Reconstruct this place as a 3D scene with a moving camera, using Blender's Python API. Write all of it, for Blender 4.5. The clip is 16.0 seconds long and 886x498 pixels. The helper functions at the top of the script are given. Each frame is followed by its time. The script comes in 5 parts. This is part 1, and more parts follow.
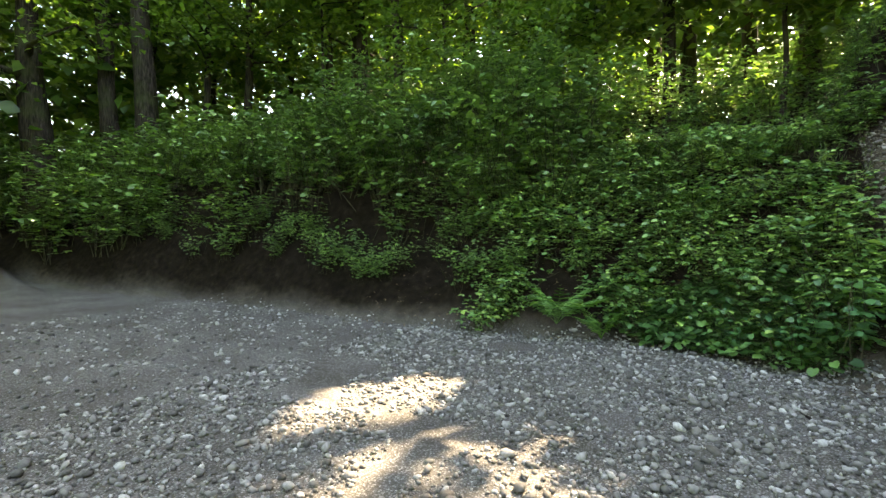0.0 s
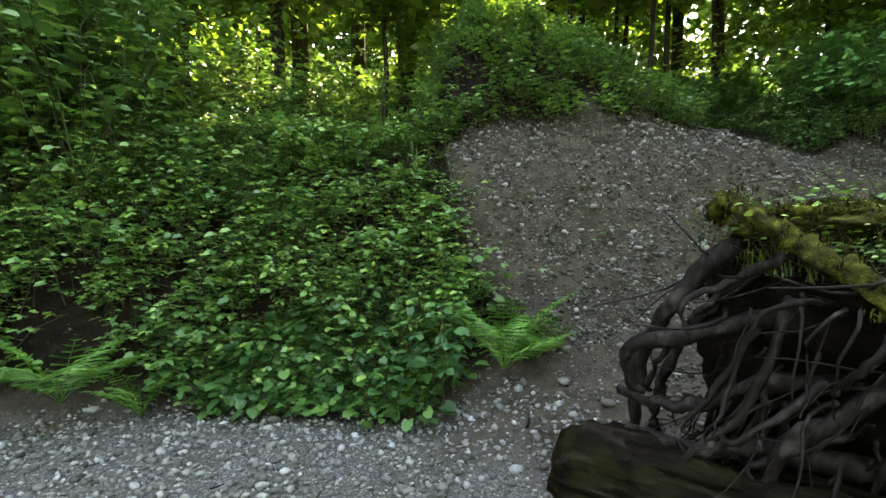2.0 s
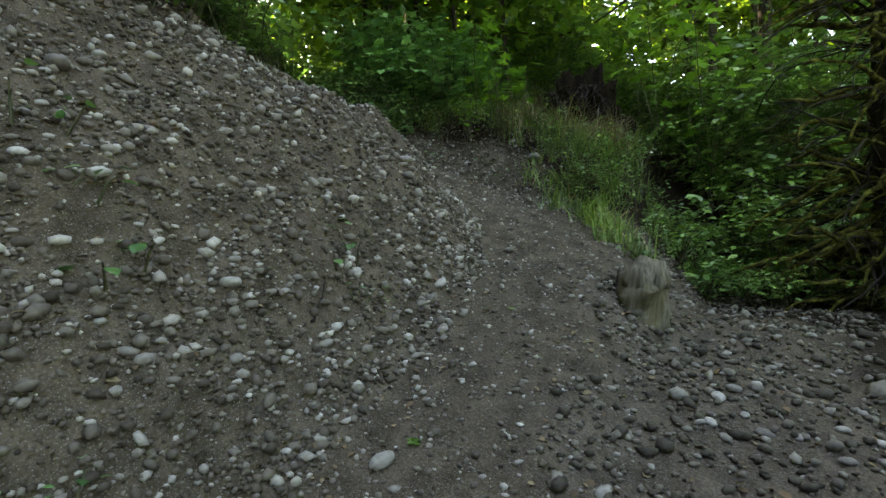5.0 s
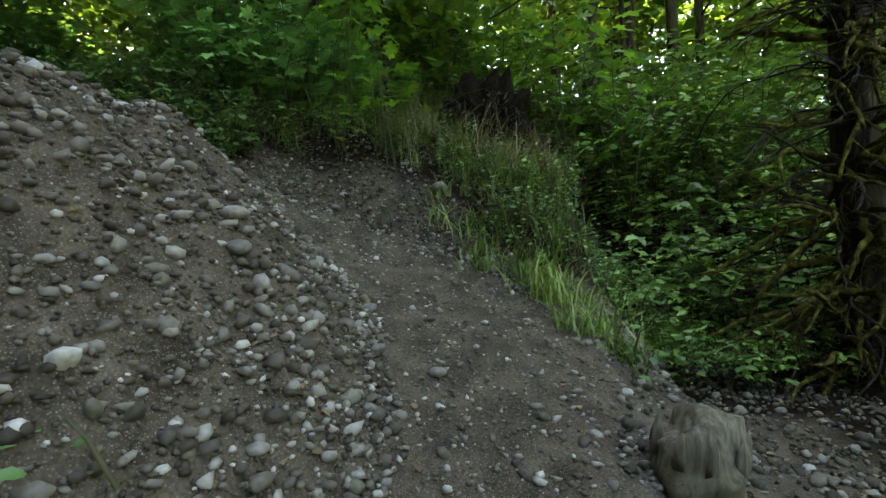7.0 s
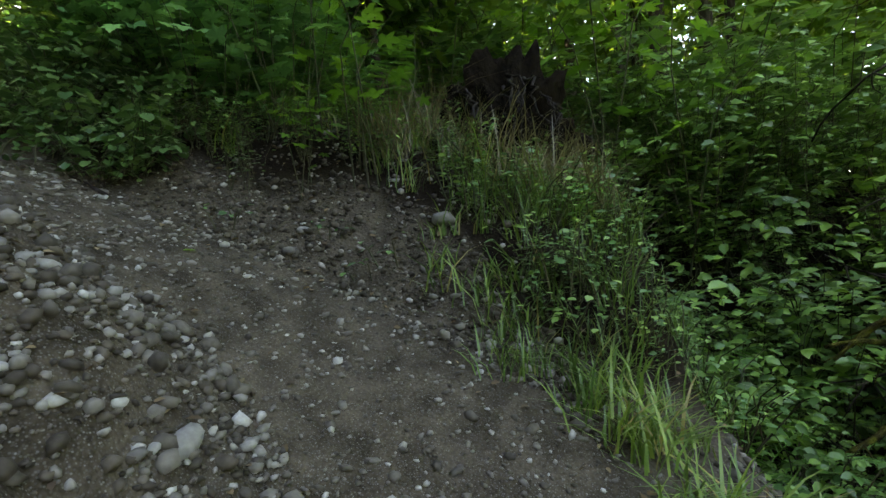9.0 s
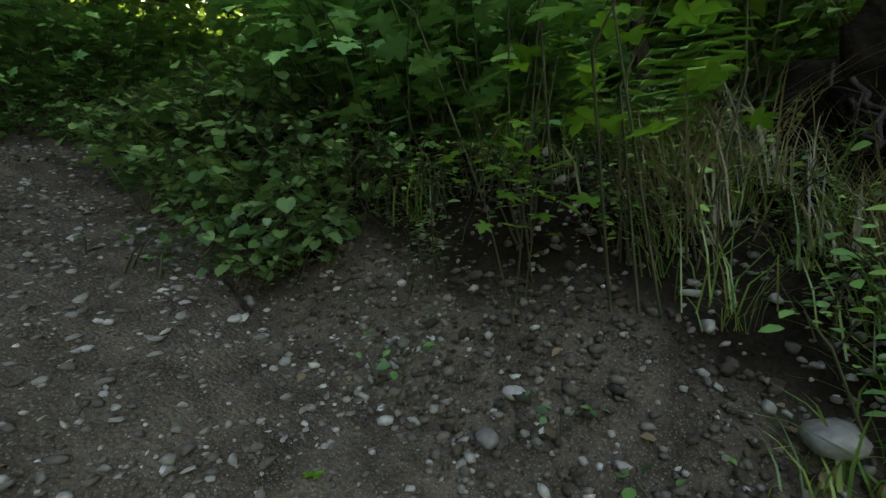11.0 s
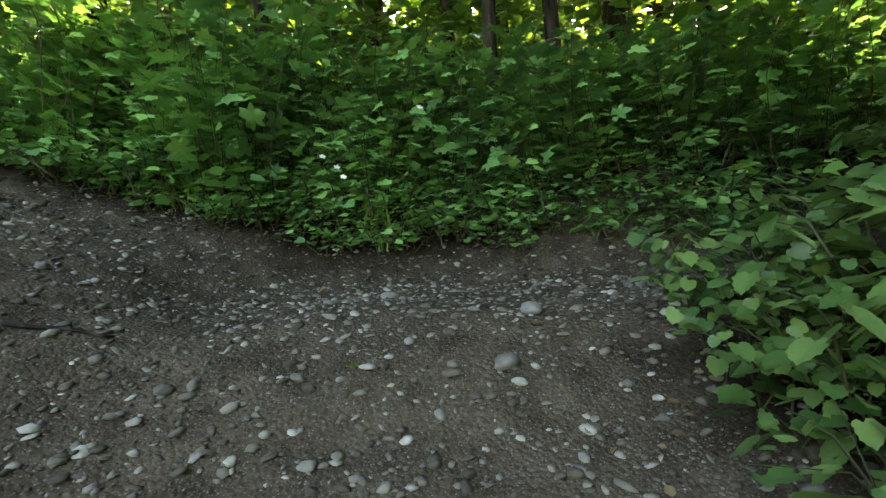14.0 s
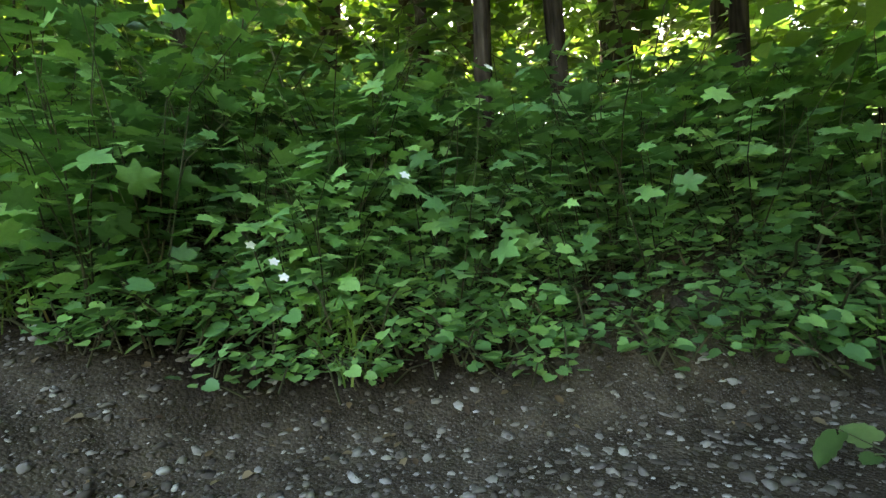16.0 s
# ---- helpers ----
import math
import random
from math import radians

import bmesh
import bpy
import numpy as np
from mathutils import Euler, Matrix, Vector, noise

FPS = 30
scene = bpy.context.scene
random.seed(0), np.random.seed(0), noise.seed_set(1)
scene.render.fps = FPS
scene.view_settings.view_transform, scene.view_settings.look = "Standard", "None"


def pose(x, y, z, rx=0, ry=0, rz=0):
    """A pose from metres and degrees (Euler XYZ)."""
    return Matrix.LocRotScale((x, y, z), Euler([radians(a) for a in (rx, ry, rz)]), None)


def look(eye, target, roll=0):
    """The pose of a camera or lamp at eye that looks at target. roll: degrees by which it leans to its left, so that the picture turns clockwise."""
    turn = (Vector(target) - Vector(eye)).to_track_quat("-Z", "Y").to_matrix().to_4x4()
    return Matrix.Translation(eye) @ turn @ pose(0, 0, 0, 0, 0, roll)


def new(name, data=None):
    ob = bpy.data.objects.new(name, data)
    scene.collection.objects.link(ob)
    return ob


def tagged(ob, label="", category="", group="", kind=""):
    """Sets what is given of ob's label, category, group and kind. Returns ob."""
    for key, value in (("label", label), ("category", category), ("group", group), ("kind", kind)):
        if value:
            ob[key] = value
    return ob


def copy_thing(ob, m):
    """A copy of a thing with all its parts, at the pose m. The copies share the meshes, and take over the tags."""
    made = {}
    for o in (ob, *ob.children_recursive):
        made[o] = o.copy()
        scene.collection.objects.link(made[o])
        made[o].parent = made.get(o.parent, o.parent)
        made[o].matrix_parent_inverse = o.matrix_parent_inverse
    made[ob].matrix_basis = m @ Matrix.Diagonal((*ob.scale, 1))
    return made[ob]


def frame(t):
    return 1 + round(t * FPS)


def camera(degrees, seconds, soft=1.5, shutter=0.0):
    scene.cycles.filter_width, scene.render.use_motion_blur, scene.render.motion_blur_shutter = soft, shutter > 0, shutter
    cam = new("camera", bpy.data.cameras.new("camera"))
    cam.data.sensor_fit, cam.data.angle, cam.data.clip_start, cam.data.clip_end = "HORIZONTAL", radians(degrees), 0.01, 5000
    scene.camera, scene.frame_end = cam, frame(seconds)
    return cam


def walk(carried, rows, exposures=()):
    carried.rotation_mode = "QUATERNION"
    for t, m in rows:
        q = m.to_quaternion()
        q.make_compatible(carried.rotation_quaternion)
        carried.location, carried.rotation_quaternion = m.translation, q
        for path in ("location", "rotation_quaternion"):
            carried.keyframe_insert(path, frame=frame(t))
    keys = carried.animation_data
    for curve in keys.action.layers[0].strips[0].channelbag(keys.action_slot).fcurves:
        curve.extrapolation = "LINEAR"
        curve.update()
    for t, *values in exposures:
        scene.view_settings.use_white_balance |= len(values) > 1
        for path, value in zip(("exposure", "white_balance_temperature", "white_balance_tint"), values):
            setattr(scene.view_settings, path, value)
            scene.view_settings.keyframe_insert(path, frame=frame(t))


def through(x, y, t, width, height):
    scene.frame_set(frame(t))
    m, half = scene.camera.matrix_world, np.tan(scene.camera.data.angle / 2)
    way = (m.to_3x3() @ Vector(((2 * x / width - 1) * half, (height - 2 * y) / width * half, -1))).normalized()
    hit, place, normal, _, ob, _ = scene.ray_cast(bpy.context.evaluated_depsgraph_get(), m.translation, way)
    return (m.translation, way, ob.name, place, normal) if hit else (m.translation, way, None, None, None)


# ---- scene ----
cam = camera(84.8, 16.0)
PATH = [
    (0, (0.042, -2.455, 1.647), (-1.065, -0.791, 1.575), 0.1),
    (0.5, (0.025, -1.783, 1.615), (-0.662, 0.095, 1.571), 0.3),
    (0.8, (0.131, -1.409, 1.543), (-0.338, 0.535, 1.525), 0.7),
    (1, (0.094, -1.147, 1.609), (-0.222, 0.828, 1.572), 0.4),
    (1.5, (0.231, -0.476, 1.687), (0.154, 1.522, 1.654), 0.3),
    (2, (0.322, 0.241, 1.716), (0.564, 2.226, 1.686), 0.3),
    (2.5, (0.464, 0.981, 1.765), (1.021, 2.902, 1.737), -0.2),
    (2.6, (0.481, 1.129, 1.763), (1.082, 3.036, 1.746), -0.2),
    (3, (0.52, 1.703, 1.728), (1.314, 3.539, 1.714), -0.2),
    (3.5, (0.66, 2.392, 1.711), (1.674, 4.116, 1.695), -0.3),
    (4, (0.936, 3.015, 1.686), (2.226, 4.542, 1.671), -0.4),
    (4.5, (1.292, 3.582, 1.708), (2.897, 4.775, 1.689), -0.8),
    (5, (1.804, 3.941, 1.833), (3.58, 4.862, 1.806), -1.3),
    (5.2, (1.995, 4.07, 1.86), (3.819, 4.889, 1.831), -1.2),
    (7.3, (3.863, 4.972, 2.457), (5.832, 5.319, 2.416), -2.8),
    (7.5, (4.026, 5.004, 2.475), (6.0, 5.318, 2.423), -2.6),
    (8, (4.387, 4.997, 2.659), (6.362, 5.312, 2.617), -2.9),
    (8.2, (4.519, 5.019, 2.683), (6.492, 5.346, 2.648), -3.1),
    (10.3, (6.201, 5.541, 3.533), (8.005, 6.364, 3.277), -3.3),
    (10.5, (6.355, 5.607, 3.608), (8.105, 6.544, 3.366), -3.5),
    (11, (6.607, 5.854, 3.689), (8.149, 7.113, 3.498), -3.7),
    (11.2, (6.737, 6.003, 3.746), (8.162, 7.391, 3.543), -4.2),
    (11.5, (6.885, 6.178, 3.789), (8.151, 7.716, 3.61), -4.4),
    (11.9, (7.074, 6.37, 3.934), (8.122, 8.064, 3.754), -4.9),
    (12, (7.069, 6.453, 3.958), (8.064, 8.182, 3.807), -4.5),
    (12.5, (7.07, 6.885, 4.052), (7.741, 8.764, 3.925), -4.7),
    (13, (7.059, 7.287, 4.195), (7.418, 9.252, 4.098), -5.0),
    (13.2, (7.058, 7.471, 4.24), (7.317, 9.451, 4.124), -5.3),
    (13.5, (7.041, 7.786, 4.408), (7.189, 9.779, 4.323), -5.1),
    (14, (6.932, 8.226, 4.631), (6.942, 10.224, 4.558), -5.2),
    (14.5, (6.904, 8.575, 4.805), (6.817, 10.572, 4.746), -5.4),
    (15, (6.914, 8.734, 4.979), (6.733, 10.726, 4.936), -5.3),
    (15.5, (6.802, 8.996, 5.081), (6.618, 10.987, 5.011), -5.0),
    (16, (6.816, 9.345, 5.177), (7.01, 11.334, 5.116), -5.0),
]
walk(cam, [(t, look(eye, target, roll)) for t, eye, target, roll in PATH],
     exposures=[(0, 3.48, 9000, 15), (1.5, 3.72, 9200, 15), (5, 3.55, 9100, 14), (8, 3.5, 8900, 15), (10.5, 3.2, 8900, 17), (11.5, 3.1, 9000, 16), (13.5, 3.95, 9200, 14), (16, 4.33, 8900, 15)])

# ---- world, sun and exposure ----
SUN = Vector((0.16, 0.62, 0.77)).normalized()
world = bpy.data.worlds.new("world")
scene.world = world
world.use_nodes = True
wn = world.node_tree.nodes
sky = wn.new("ShaderNodeTexSky")
sky.sky_type, sky.sun_disc = "NISHITA", False
sky.sun_elevation, sky.sun_rotation = math.asin(SUN.z), math.atan2(SUN.x, SUN.y)
wn["Background"].inputs[1].default_value = 0.15
world.node_tree.links.new(sky.outputs[0], wn["Background"].inputs[0])
sun_data = bpy.data.lights.new("sun", "SUN")
sun_data.energy, sun_data.angle, sun_data.color = 5.0, radians(0.6), (1.0, 0.93, 0.80)
sun = new("sun", sun_data)
sun.matrix_world = Matrix.Translation((0, 20, 30)) @ (-SUN).to_track_quat("-Z", "Y").to_matrix().to_4x4()


# ---- materials ----
def ramp(nt, fac, stops):
    n = nt.nodes.new("ShaderNodeValToRGB")
    while len(n.color_ramp.elements) < len(stops):
        n.color_ramp.elements.new(0.5)
    for e, (p, c) in zip(n.color_ramp.elements, stops):
        e.position, e.color = p, (*c, 1)
    nt.links.new(fac, n.inputs[0])
    return n.outputs[0]


def noise_node(nt, scale, detail=4.0, vec=None, kind="ShaderNodeTexNoise"):
    n = nt.nodes.new(kind)
    n.inputs["Scale"].default_value = scale
    if "Detail" in n.inputs:
        n.inputs["Detail"].default_value = detail
    if vec is None:
        g = nt.nodes.get("Texture Coordinate") or nt.nodes.new("ShaderNodeTexCoord")
        vec = g.outputs["Object"]
    nt.links.new(vec, n.inputs["Vector"])
    return n


def mixc(nt, fac, a, b, mode="MIX"):
    n = nt.nodes.new("ShaderNodeMix")
    n.data_type, n.blend_type = "RGBA", mode
    for sock, v in ((n.inputs[0], fac), (n.inputs[6], a), (n.inputs[7], b)):
        if isinstance(v, (int, float)):
            sock.default_value = v
        elif isinstance(v, tuple):
            sock.default_value = (*v, 1)
        else:
            nt.links.new(v, sock)
    return n.outputs[2]


def material(name, rough=0.8, spec=0.3):
    m = bpy.data.materials.new(name)
    m.use_nodes = True
    nt = m.node_tree
    b = nt.nodes["Principled BSDF"]
    b.inputs["Roughness"].default_value = rough
    b.inputs["Specular IOR Level"].default_value = spec
    return m, nt, b


def bump(nt, b, height, strength=0.5, distance=0.02):
    n = nt.nodes.new("ShaderNodeBump")
    n.inputs["Strength"].default_value, n.inputs["Distance"].default_value = strength, distance
    nt.links.new(height, n.inputs["Height"])
    nt.links.new(n.outputs[0], b.inputs["Normal"])


def leaf_material(name, dark, mid, light, through=0.22, rough=0.36, spec=0.6, dry=None):
    """Leaf green that differs from leaf to leaf, thin enough to let light through."""
    m, nt, b = material(name, rough, spec)
    g = nt.nodes.new("ShaderNodeNewGeometry")
    o = nt.nodes.new("ShaderNodeObjectInfo")
    stops = [(0.0, dark), (0.5, mid), (0.93, light)]
    if dry:
        stops.append((0.965, dry))
    col = ramp(nt, g.outputs["Random Per Island"], stops)
    big = noise_node(nt, 1.3, 2.0, g.outputs["Position"])
    col = mixc(nt, 0.55, col, ramp(nt, big.outputs[0], [(0.3, (0.4, 0.48, 0.42)), (0.7, (1.5, 1.42, 1.1))]), "MULTIPLY")
    col = mixc(nt, 0.3, col, ramp(nt, o.outputs["Random"], [(0, (0.7, 0.78, 0.72)), (1, (1.25, 1.15, 0.9))]), "MULTIPLY")
    vein = noise_node(nt, 60, 2.0, g.outputs["Position"])
    col = mixc(nt, 0.25, col, ramp(nt, vein.outputs[0], [(0.3, (0.6, 0.65, 0.6)), (0.7, (1.2, 1.2, 1.1))]), "MULTIPLY")
    nt.links.new(col, b.inputs["Base Color"])
    t = nt.nodes.new("ShaderNodeBsdfTranslucent")
    nt.links.new(mixc(nt, 1.0, col, (1.45, 1.35, 0.8), "MULTIPLY"), t.inputs[0])
    mx = nt.nodes.new("ShaderNodeMixShader")
    mx.inputs[0].default_value = through
    nt.links.new(b.outputs[0], mx.inputs[1])
    nt.links.new(t.outputs[0], mx.inputs[2])
    nt.links.new(mx.outputs[0], nt.nodes["Material Output"].inputs[0])
    return m


M_BRAMBLE = leaf_material("bramble_leaf", (0.059, 0.153, 0.059), (0.120, 0.286, 0.091), (0.296, 0.472, 0.137))
M_SHRUB = leaf_material("shrub_leaf", (0.053, 0.132, 0.047), (0.113, 0.250, 0.068), (0.230, 0.412, 0.108))
M_THIMBLE = leaf_material("thimbleberry_leaf", (0.060, 0.178, 0.075), (0.119, 0.308, 0.116), (0.228, 0.467, 0.175), rough=0.5)
M_BROAD = leaf_material("broad_leaf", (0.033, 0.107, 0.039), (0.066, 0.182, 0.062), (0.128, 0.269, 0.088), rough=0.38, spec=0.5)
M_CURRANT = leaf_material("currant_leaf", (0.034, 0.095, 0.034), (0.071, 0.157, 0.056), (0.139, 0.237, 0.091))
M_FERN = leaf_material("fern_leaf", (0.064, 0.191, 0.040), (0.120, 0.319, 0.064), (0.208, 0.431, 0.096), rough=0.5)
M_ELDER = leaf_material("elder_leaf", (0.045, 0.150, 0.068), (0.060, 0.190, 0.081), (0.090, 0.250, 0.099), rough=0.4, spec=0.5)
M_GRASS = leaf_material("grass_blade", (0.055, 0.125, 0.028), (0.105, 0.200, 0.046), (0.190, 0.285, 0.070), dry=(0.296, 0.246, 0.118))
M_DRYGRASS = leaf_material("dry_grass", (0.112, 0.091, 0.056), (0.168, 0.140, 0.091), (0.231, 0.203, 0.140), through=0.25)
M_MAPLE = leaf_material("maple_leaf", (0.069, 0.184, 0.029), (0.115, 0.276, 0.040), (0.184, 0.368, 0.057), through=0.5)
M_CROWN = leaf_material("tree_leaf", (0.052, 0.127, 0.023), (0.092, 0.196, 0.034), (0.172, 0.287, 0.057), through=0.5)
M_LITTER = leaf_material("dead_leaf", (0.06, 0.035, 0.02), (0.12, 0.075, 0.04), (0.22, 0.16, 0.10), through=0.1, rough=0.8)
M_PETAL, _nt, _b = material("white_petal", 0.6)
_b.inputs["Base Color"].default_value = (0.8, 0.8, 0.76, 1)

M_STEM, _nt, _b = material("green_brown_stem", 0.7)
_g = _nt.nodes.new("ShaderNodeNewGeometry")
_n = noise_node(_nt, 7, 3, _g.outputs["Position"])
_nt.links.new(ramp(_nt, _n.outputs[0], [(0.3, (0.03, 0.045, 0.016)), (0.7, (0.07, 0.058, 0.03))]), _b.inputs["Base Color"])

M_BARK, _nt, _b = material("tree_bark", 0.92, 0.06)
_g = _nt.nodes.new("ShaderNodeTexCoord")
_mp = _nt.nodes.new("ShaderNodeMapping")
_mp.inputs["Scale"].default_value = (9, 9, 1.3)
_nt.links.new(_g.outputs["Object"], _mp.inputs[0])
_n = noise_node(_nt, 2.0, 6, _mp.outputs[0])
_n2 = noise_node(_nt, 0.9, 3, _g.outputs["Object"])
_c = ramp(_nt, _n.outputs[0], [(0.35, (0.016, 0.013, 0.010)), (0.6, (0.055, 0.044, 0.034)), (0.8, (0.11, 0.09, 0.07))])
_c = mixc(_nt, ramp(_nt, _n2.outputs[0], [(0.5, (0, 0, 0)), (0.68, (0.6, 0.6, 0.6))]), _c, (0.06, 0.08, 0.025))
_nt.links.new(_c, _b.inputs["Base Color"])
bump(_nt, _b, _n.outputs[0], 0.9, 0.05)

M_ROOT, _nt, _b = material("weathered_root", 0.6, 0.16)
_g = _nt.nodes.new("ShaderNodeNewGeometry")
_mp = _nt.nodes.new("ShaderNodeMapping")
_mp.inputs["Scale"].default_value = (26, 26, 8)
_nt.links.new(_g.outputs["Position"], _mp.inputs[0])
_n = noise_node(_nt, 1.0, 6, _mp.outputs[0])
_n2 = noise_node(_nt, 5.0, 3, _g.outputs["Position"])
_c = ramp(_nt, _n.outputs[0], [(0.3, (0.006, 0.004, 0.003)), (0.55, (0.017, 0.012, 0.010)), (0.78, (0.066, 0.055, 0.048))])
_c = mixc(_nt, ramp(_nt, _n2.outputs[0], [(0.62, (0, 0, 0)), (0.75, (0.6, 0.6, 0.6))]), _c, (0.125, 0.112, 0.10))
_nt.links.new(_c, _b.inputs["Base Color"])
bump(_nt, _b, _n.outputs[0], 0.8, 0.02)

M_LOG, _nt, _b = material("rotten_log_wood", 0.9, 0.04)
_g = _nt.nodes.new("ShaderNodeTexCoord")
_mp = _nt.nodes.new("ShaderNodeMapping")
_mp.inputs["Scale"].default_value = (22, 22, 2.5)
_nt.links.new(_g.outputs["Object"], _mp.inputs[0])
_n = noise_node(_nt, 1.0, 7, _mp.outputs[0])
_geo = _nt.nodes.new("ShaderNodeNewGeometry")
_n2 = noise_node(_nt, 3.2, 4, _geo.outputs["Position"])
_c = ramp(_nt, _n.outputs[0], [(0.3, (0.004, 0.003, 0.002)), (0.55, (0.012, 0.009, 0.0065)), (0.75, (0.045, 0.034, 0.024))])
_c = mixc(_nt, ramp(_nt, _n2.outputs[0], [(0.5, (0, 0, 0)), (0.64, (0.8, 0.8, 0.8))]), _c, (0.017, 0.017, 0.006))
_nt.links.new(_c, _b.inputs["Base Color"])
bump(_nt, _b, _n.outputs[0], 1.0, 0.03)

M_STUMP, _nt, _b = material("bleached_stump_wood", 0.8, 0.2)
_g = _nt.nodes.new("ShaderNodeTexCoord")
_mp = _nt.nodes.new("ShaderNodeMapping")
_mp.inputs["Scale"].default_value = (40, 40, 3)
_nt.links.new(_g.outputs["Object"], _mp.inputs[0])
_n = noise_node(_nt, 1.0, 6, _mp.outputs[0])
_n2 = noise_node(_nt, 4.0, 3, _g.outputs["Object"])
_c = ramp(_nt, _n.outputs[0], [(0.3, (0.05, 0.042, 0.03)), (0.6, (0.14, 0.125, 0.095)), (0.8, (0.24, 0.225, 0.18))])
_c = mixc(_nt, ramp(_nt, _n2.outputs[0], [(0.45, (0, 0, 0)), (0.65, (0.5, 0.5, 0.5))]), _c, (0.10, 0.085, 0.03))
_nt.links.new(_c, _b.inputs["Base Color"])
bump(_nt, _b, _n.outputs[0], 0.7, 0.015)

M_MOSS, _nt, _b = material("moss", 0.95, 0.1)
_g = _nt.nodes.new("ShaderNodeNewGeometry")
_n = noise_node(_nt, 14, 5, _g.outputs["Position"])
_n2 = noise_node(_nt, 120, 3, _g.outputs["Position"])
_c = ramp(_nt, _n.outputs[0], [(0.35, (0.024, 0.019, 0.008)), (0.52, (0.075, 0.072, 0.016)), (0.72, (0.20, 0.20, 0.035))])
_nt.links.new(_c, _b.inputs["Base Color"])
bump(_nt, _b, _n2.outputs[0], 1.0, 0.02)

# Root soil: the shade of the hollows is put into this near-black colour.
M_SOIL, _nt, _b = material("shaded_root_soil", 0.95, 0.03)
_g = _nt.nodes.new("ShaderNodeNewGeometry")
_n = noise_node(_nt, 9, 6, _g.outputs["Position"])
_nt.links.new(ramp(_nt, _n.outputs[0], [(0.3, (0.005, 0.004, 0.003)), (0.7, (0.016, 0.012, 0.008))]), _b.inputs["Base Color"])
bump(_nt, _b, _n.outputs[0], 1.0, 0.06)


def stone_material(name, island, tones):
    m, nt, b = material(name, 0.75, 0.3)
    g = nt.nodes.new("ShaderNodeNewGeometry")
    o = nt.nodes.new("ShaderNodeObjectInfo")
    rnd = g.outputs["Random Per Island"] if island else o.outputs["Random"]
    c = ramp(nt, rnd, tones)
    n = noise_node(nt, 45, 5, g.outputs["Position"])
    c = mixc(nt, 0.6, c, ramp(nt, n.outputs[0], [(0.3, (0.55, 0.52, 0.48)), (0.65, (1.15, 1.15, 1.13))]), "MULTIPLY")
    nt.links.new(c, b.inputs["Base Color"])
    bump(nt, b, n.outputs[0], 0.35, 0.008)
    return m


GREY = [(0.0, (0.07, 0.066, 0.06)), (0.3, (0.15, 0.145, 0.137)), (0.6, (0.23, 0.222, 0.21)), (0.88, (0.37, 0.36, 0.345)), (1.0, (0.52, 0.51, 0.49))]
DUSTY = [(0.0, (0.05, 0.042, 0.034)), (0.4, (0.10, 0.088, 0.072)), (0.7, (0.17, 0.157, 0.137)), (0.92, (0.28, 0.267, 0.243)), (1.0, (0.42, 0.41, 0.385))]
M_GRAVEL = stone_material("gravel_stone", True, GREY)
# darker copy of the stone tones, with the wash's shade painted in
M_WASH = stone_material("shaded_cobble", True, [(0.0, (0.03, 0.026, 0.019)), (0.5, (0.075, 0.067, 0.052)), (0.85, (0.14, 0.128, 0.106)), (1.0, (0.24, 0.228, 0.2))])
M_PEBBLE = stone_material("dusty_pebble", True, DUSTY)
M_CLOD = stone_material("soil_clod", True, [(0.0, (0.026, 0.021, 0.015)), (0.5, (0.052, 0.042, 0.031)), (0.85, (0.092, 0.076, 0.058)), (1.0, (0.14, 0.122, 0.10))])
M_STONE = stone_material("loose_stone", False, [(0.0, (0.10, 0.09, 0.08)), (0.4, (0.18, 0.17, 0.155)), (0.75, (0.25, 0.244, 0.228)), (1.0, (0.38, 0.37, 0.35))])

# Ground: pale crushed gravel on the road, brown packed dirt on the footpath, dark leaf litter under the plants, its
# tone lowered further to paint in their shade.
M_GROUND, _nt, _b = material("forest_ground", 0.95, 0.05)
_g = _nt.nodes.new("ShaderNodeNewGeometry")
_pos = _g.outputs["Position"]


def attr(nt, name):
    n = nt.nodes.new("ShaderNodeAttribute")
    n.attribute_name = name
    return n.outputs["Fac"]


_fine = noise_node(_nt, 70, 6, _pos)
_mid = noise_node(_nt, 6, 5, _pos)
_wide = noise_node(_nt, 0.9, 4, _pos)
_vor = noise_node(_nt, 55, 0, _pos, "ShaderNodeTexVoronoi")
_vor2 = noise_node(_nt, 120, 0, _pos, "ShaderNodeTexVoronoi")
_dirt = ramp(_nt, _mid.outputs[0], [(0.3, (0.034, 0.027, 0.019)), (0.7, (0.100, 0.081, 0.060))])
_dirt = mixc(_nt, 0.7, _dirt, ramp(_nt, _fine.outputs[0], [(0.3, (0.6, 0.58, 0.55)), (0.7, (1.35, 1.35, 1.33))]), "MULTIPLY")
_peb = ramp(_nt, _vor2.outputs["Color"], [(0.0, (0.06, 0.05, 0.042)), (0.6, (0.13, 0.12, 0.105)), (1.0, (0.30, 0.29, 0.27))])
_pebmask = ramp(_nt, _vor2.outputs["Distance"], [(0.25, (0.55, 0.55, 0.55)), (0.45, (0, 0, 0))])
_dirt = mixc(_nt, _pebmask, _dirt, _peb)
_road = ramp(_nt, _vor.outputs["Color"], [(0.0, (0.09, 0.086, 0.08)), (0.5, (0.18, 0.175, 0.165)), (1.0, (0.36, 0.35, 0.335))])
_road = mixc(_nt, ramp(_nt, _vor.outputs["Distance"], [(0.3, (0, 0, 0)), (0.6, (0.9, 0.9, 0.9))]), _road, (0.085, 0.078, 0.068))
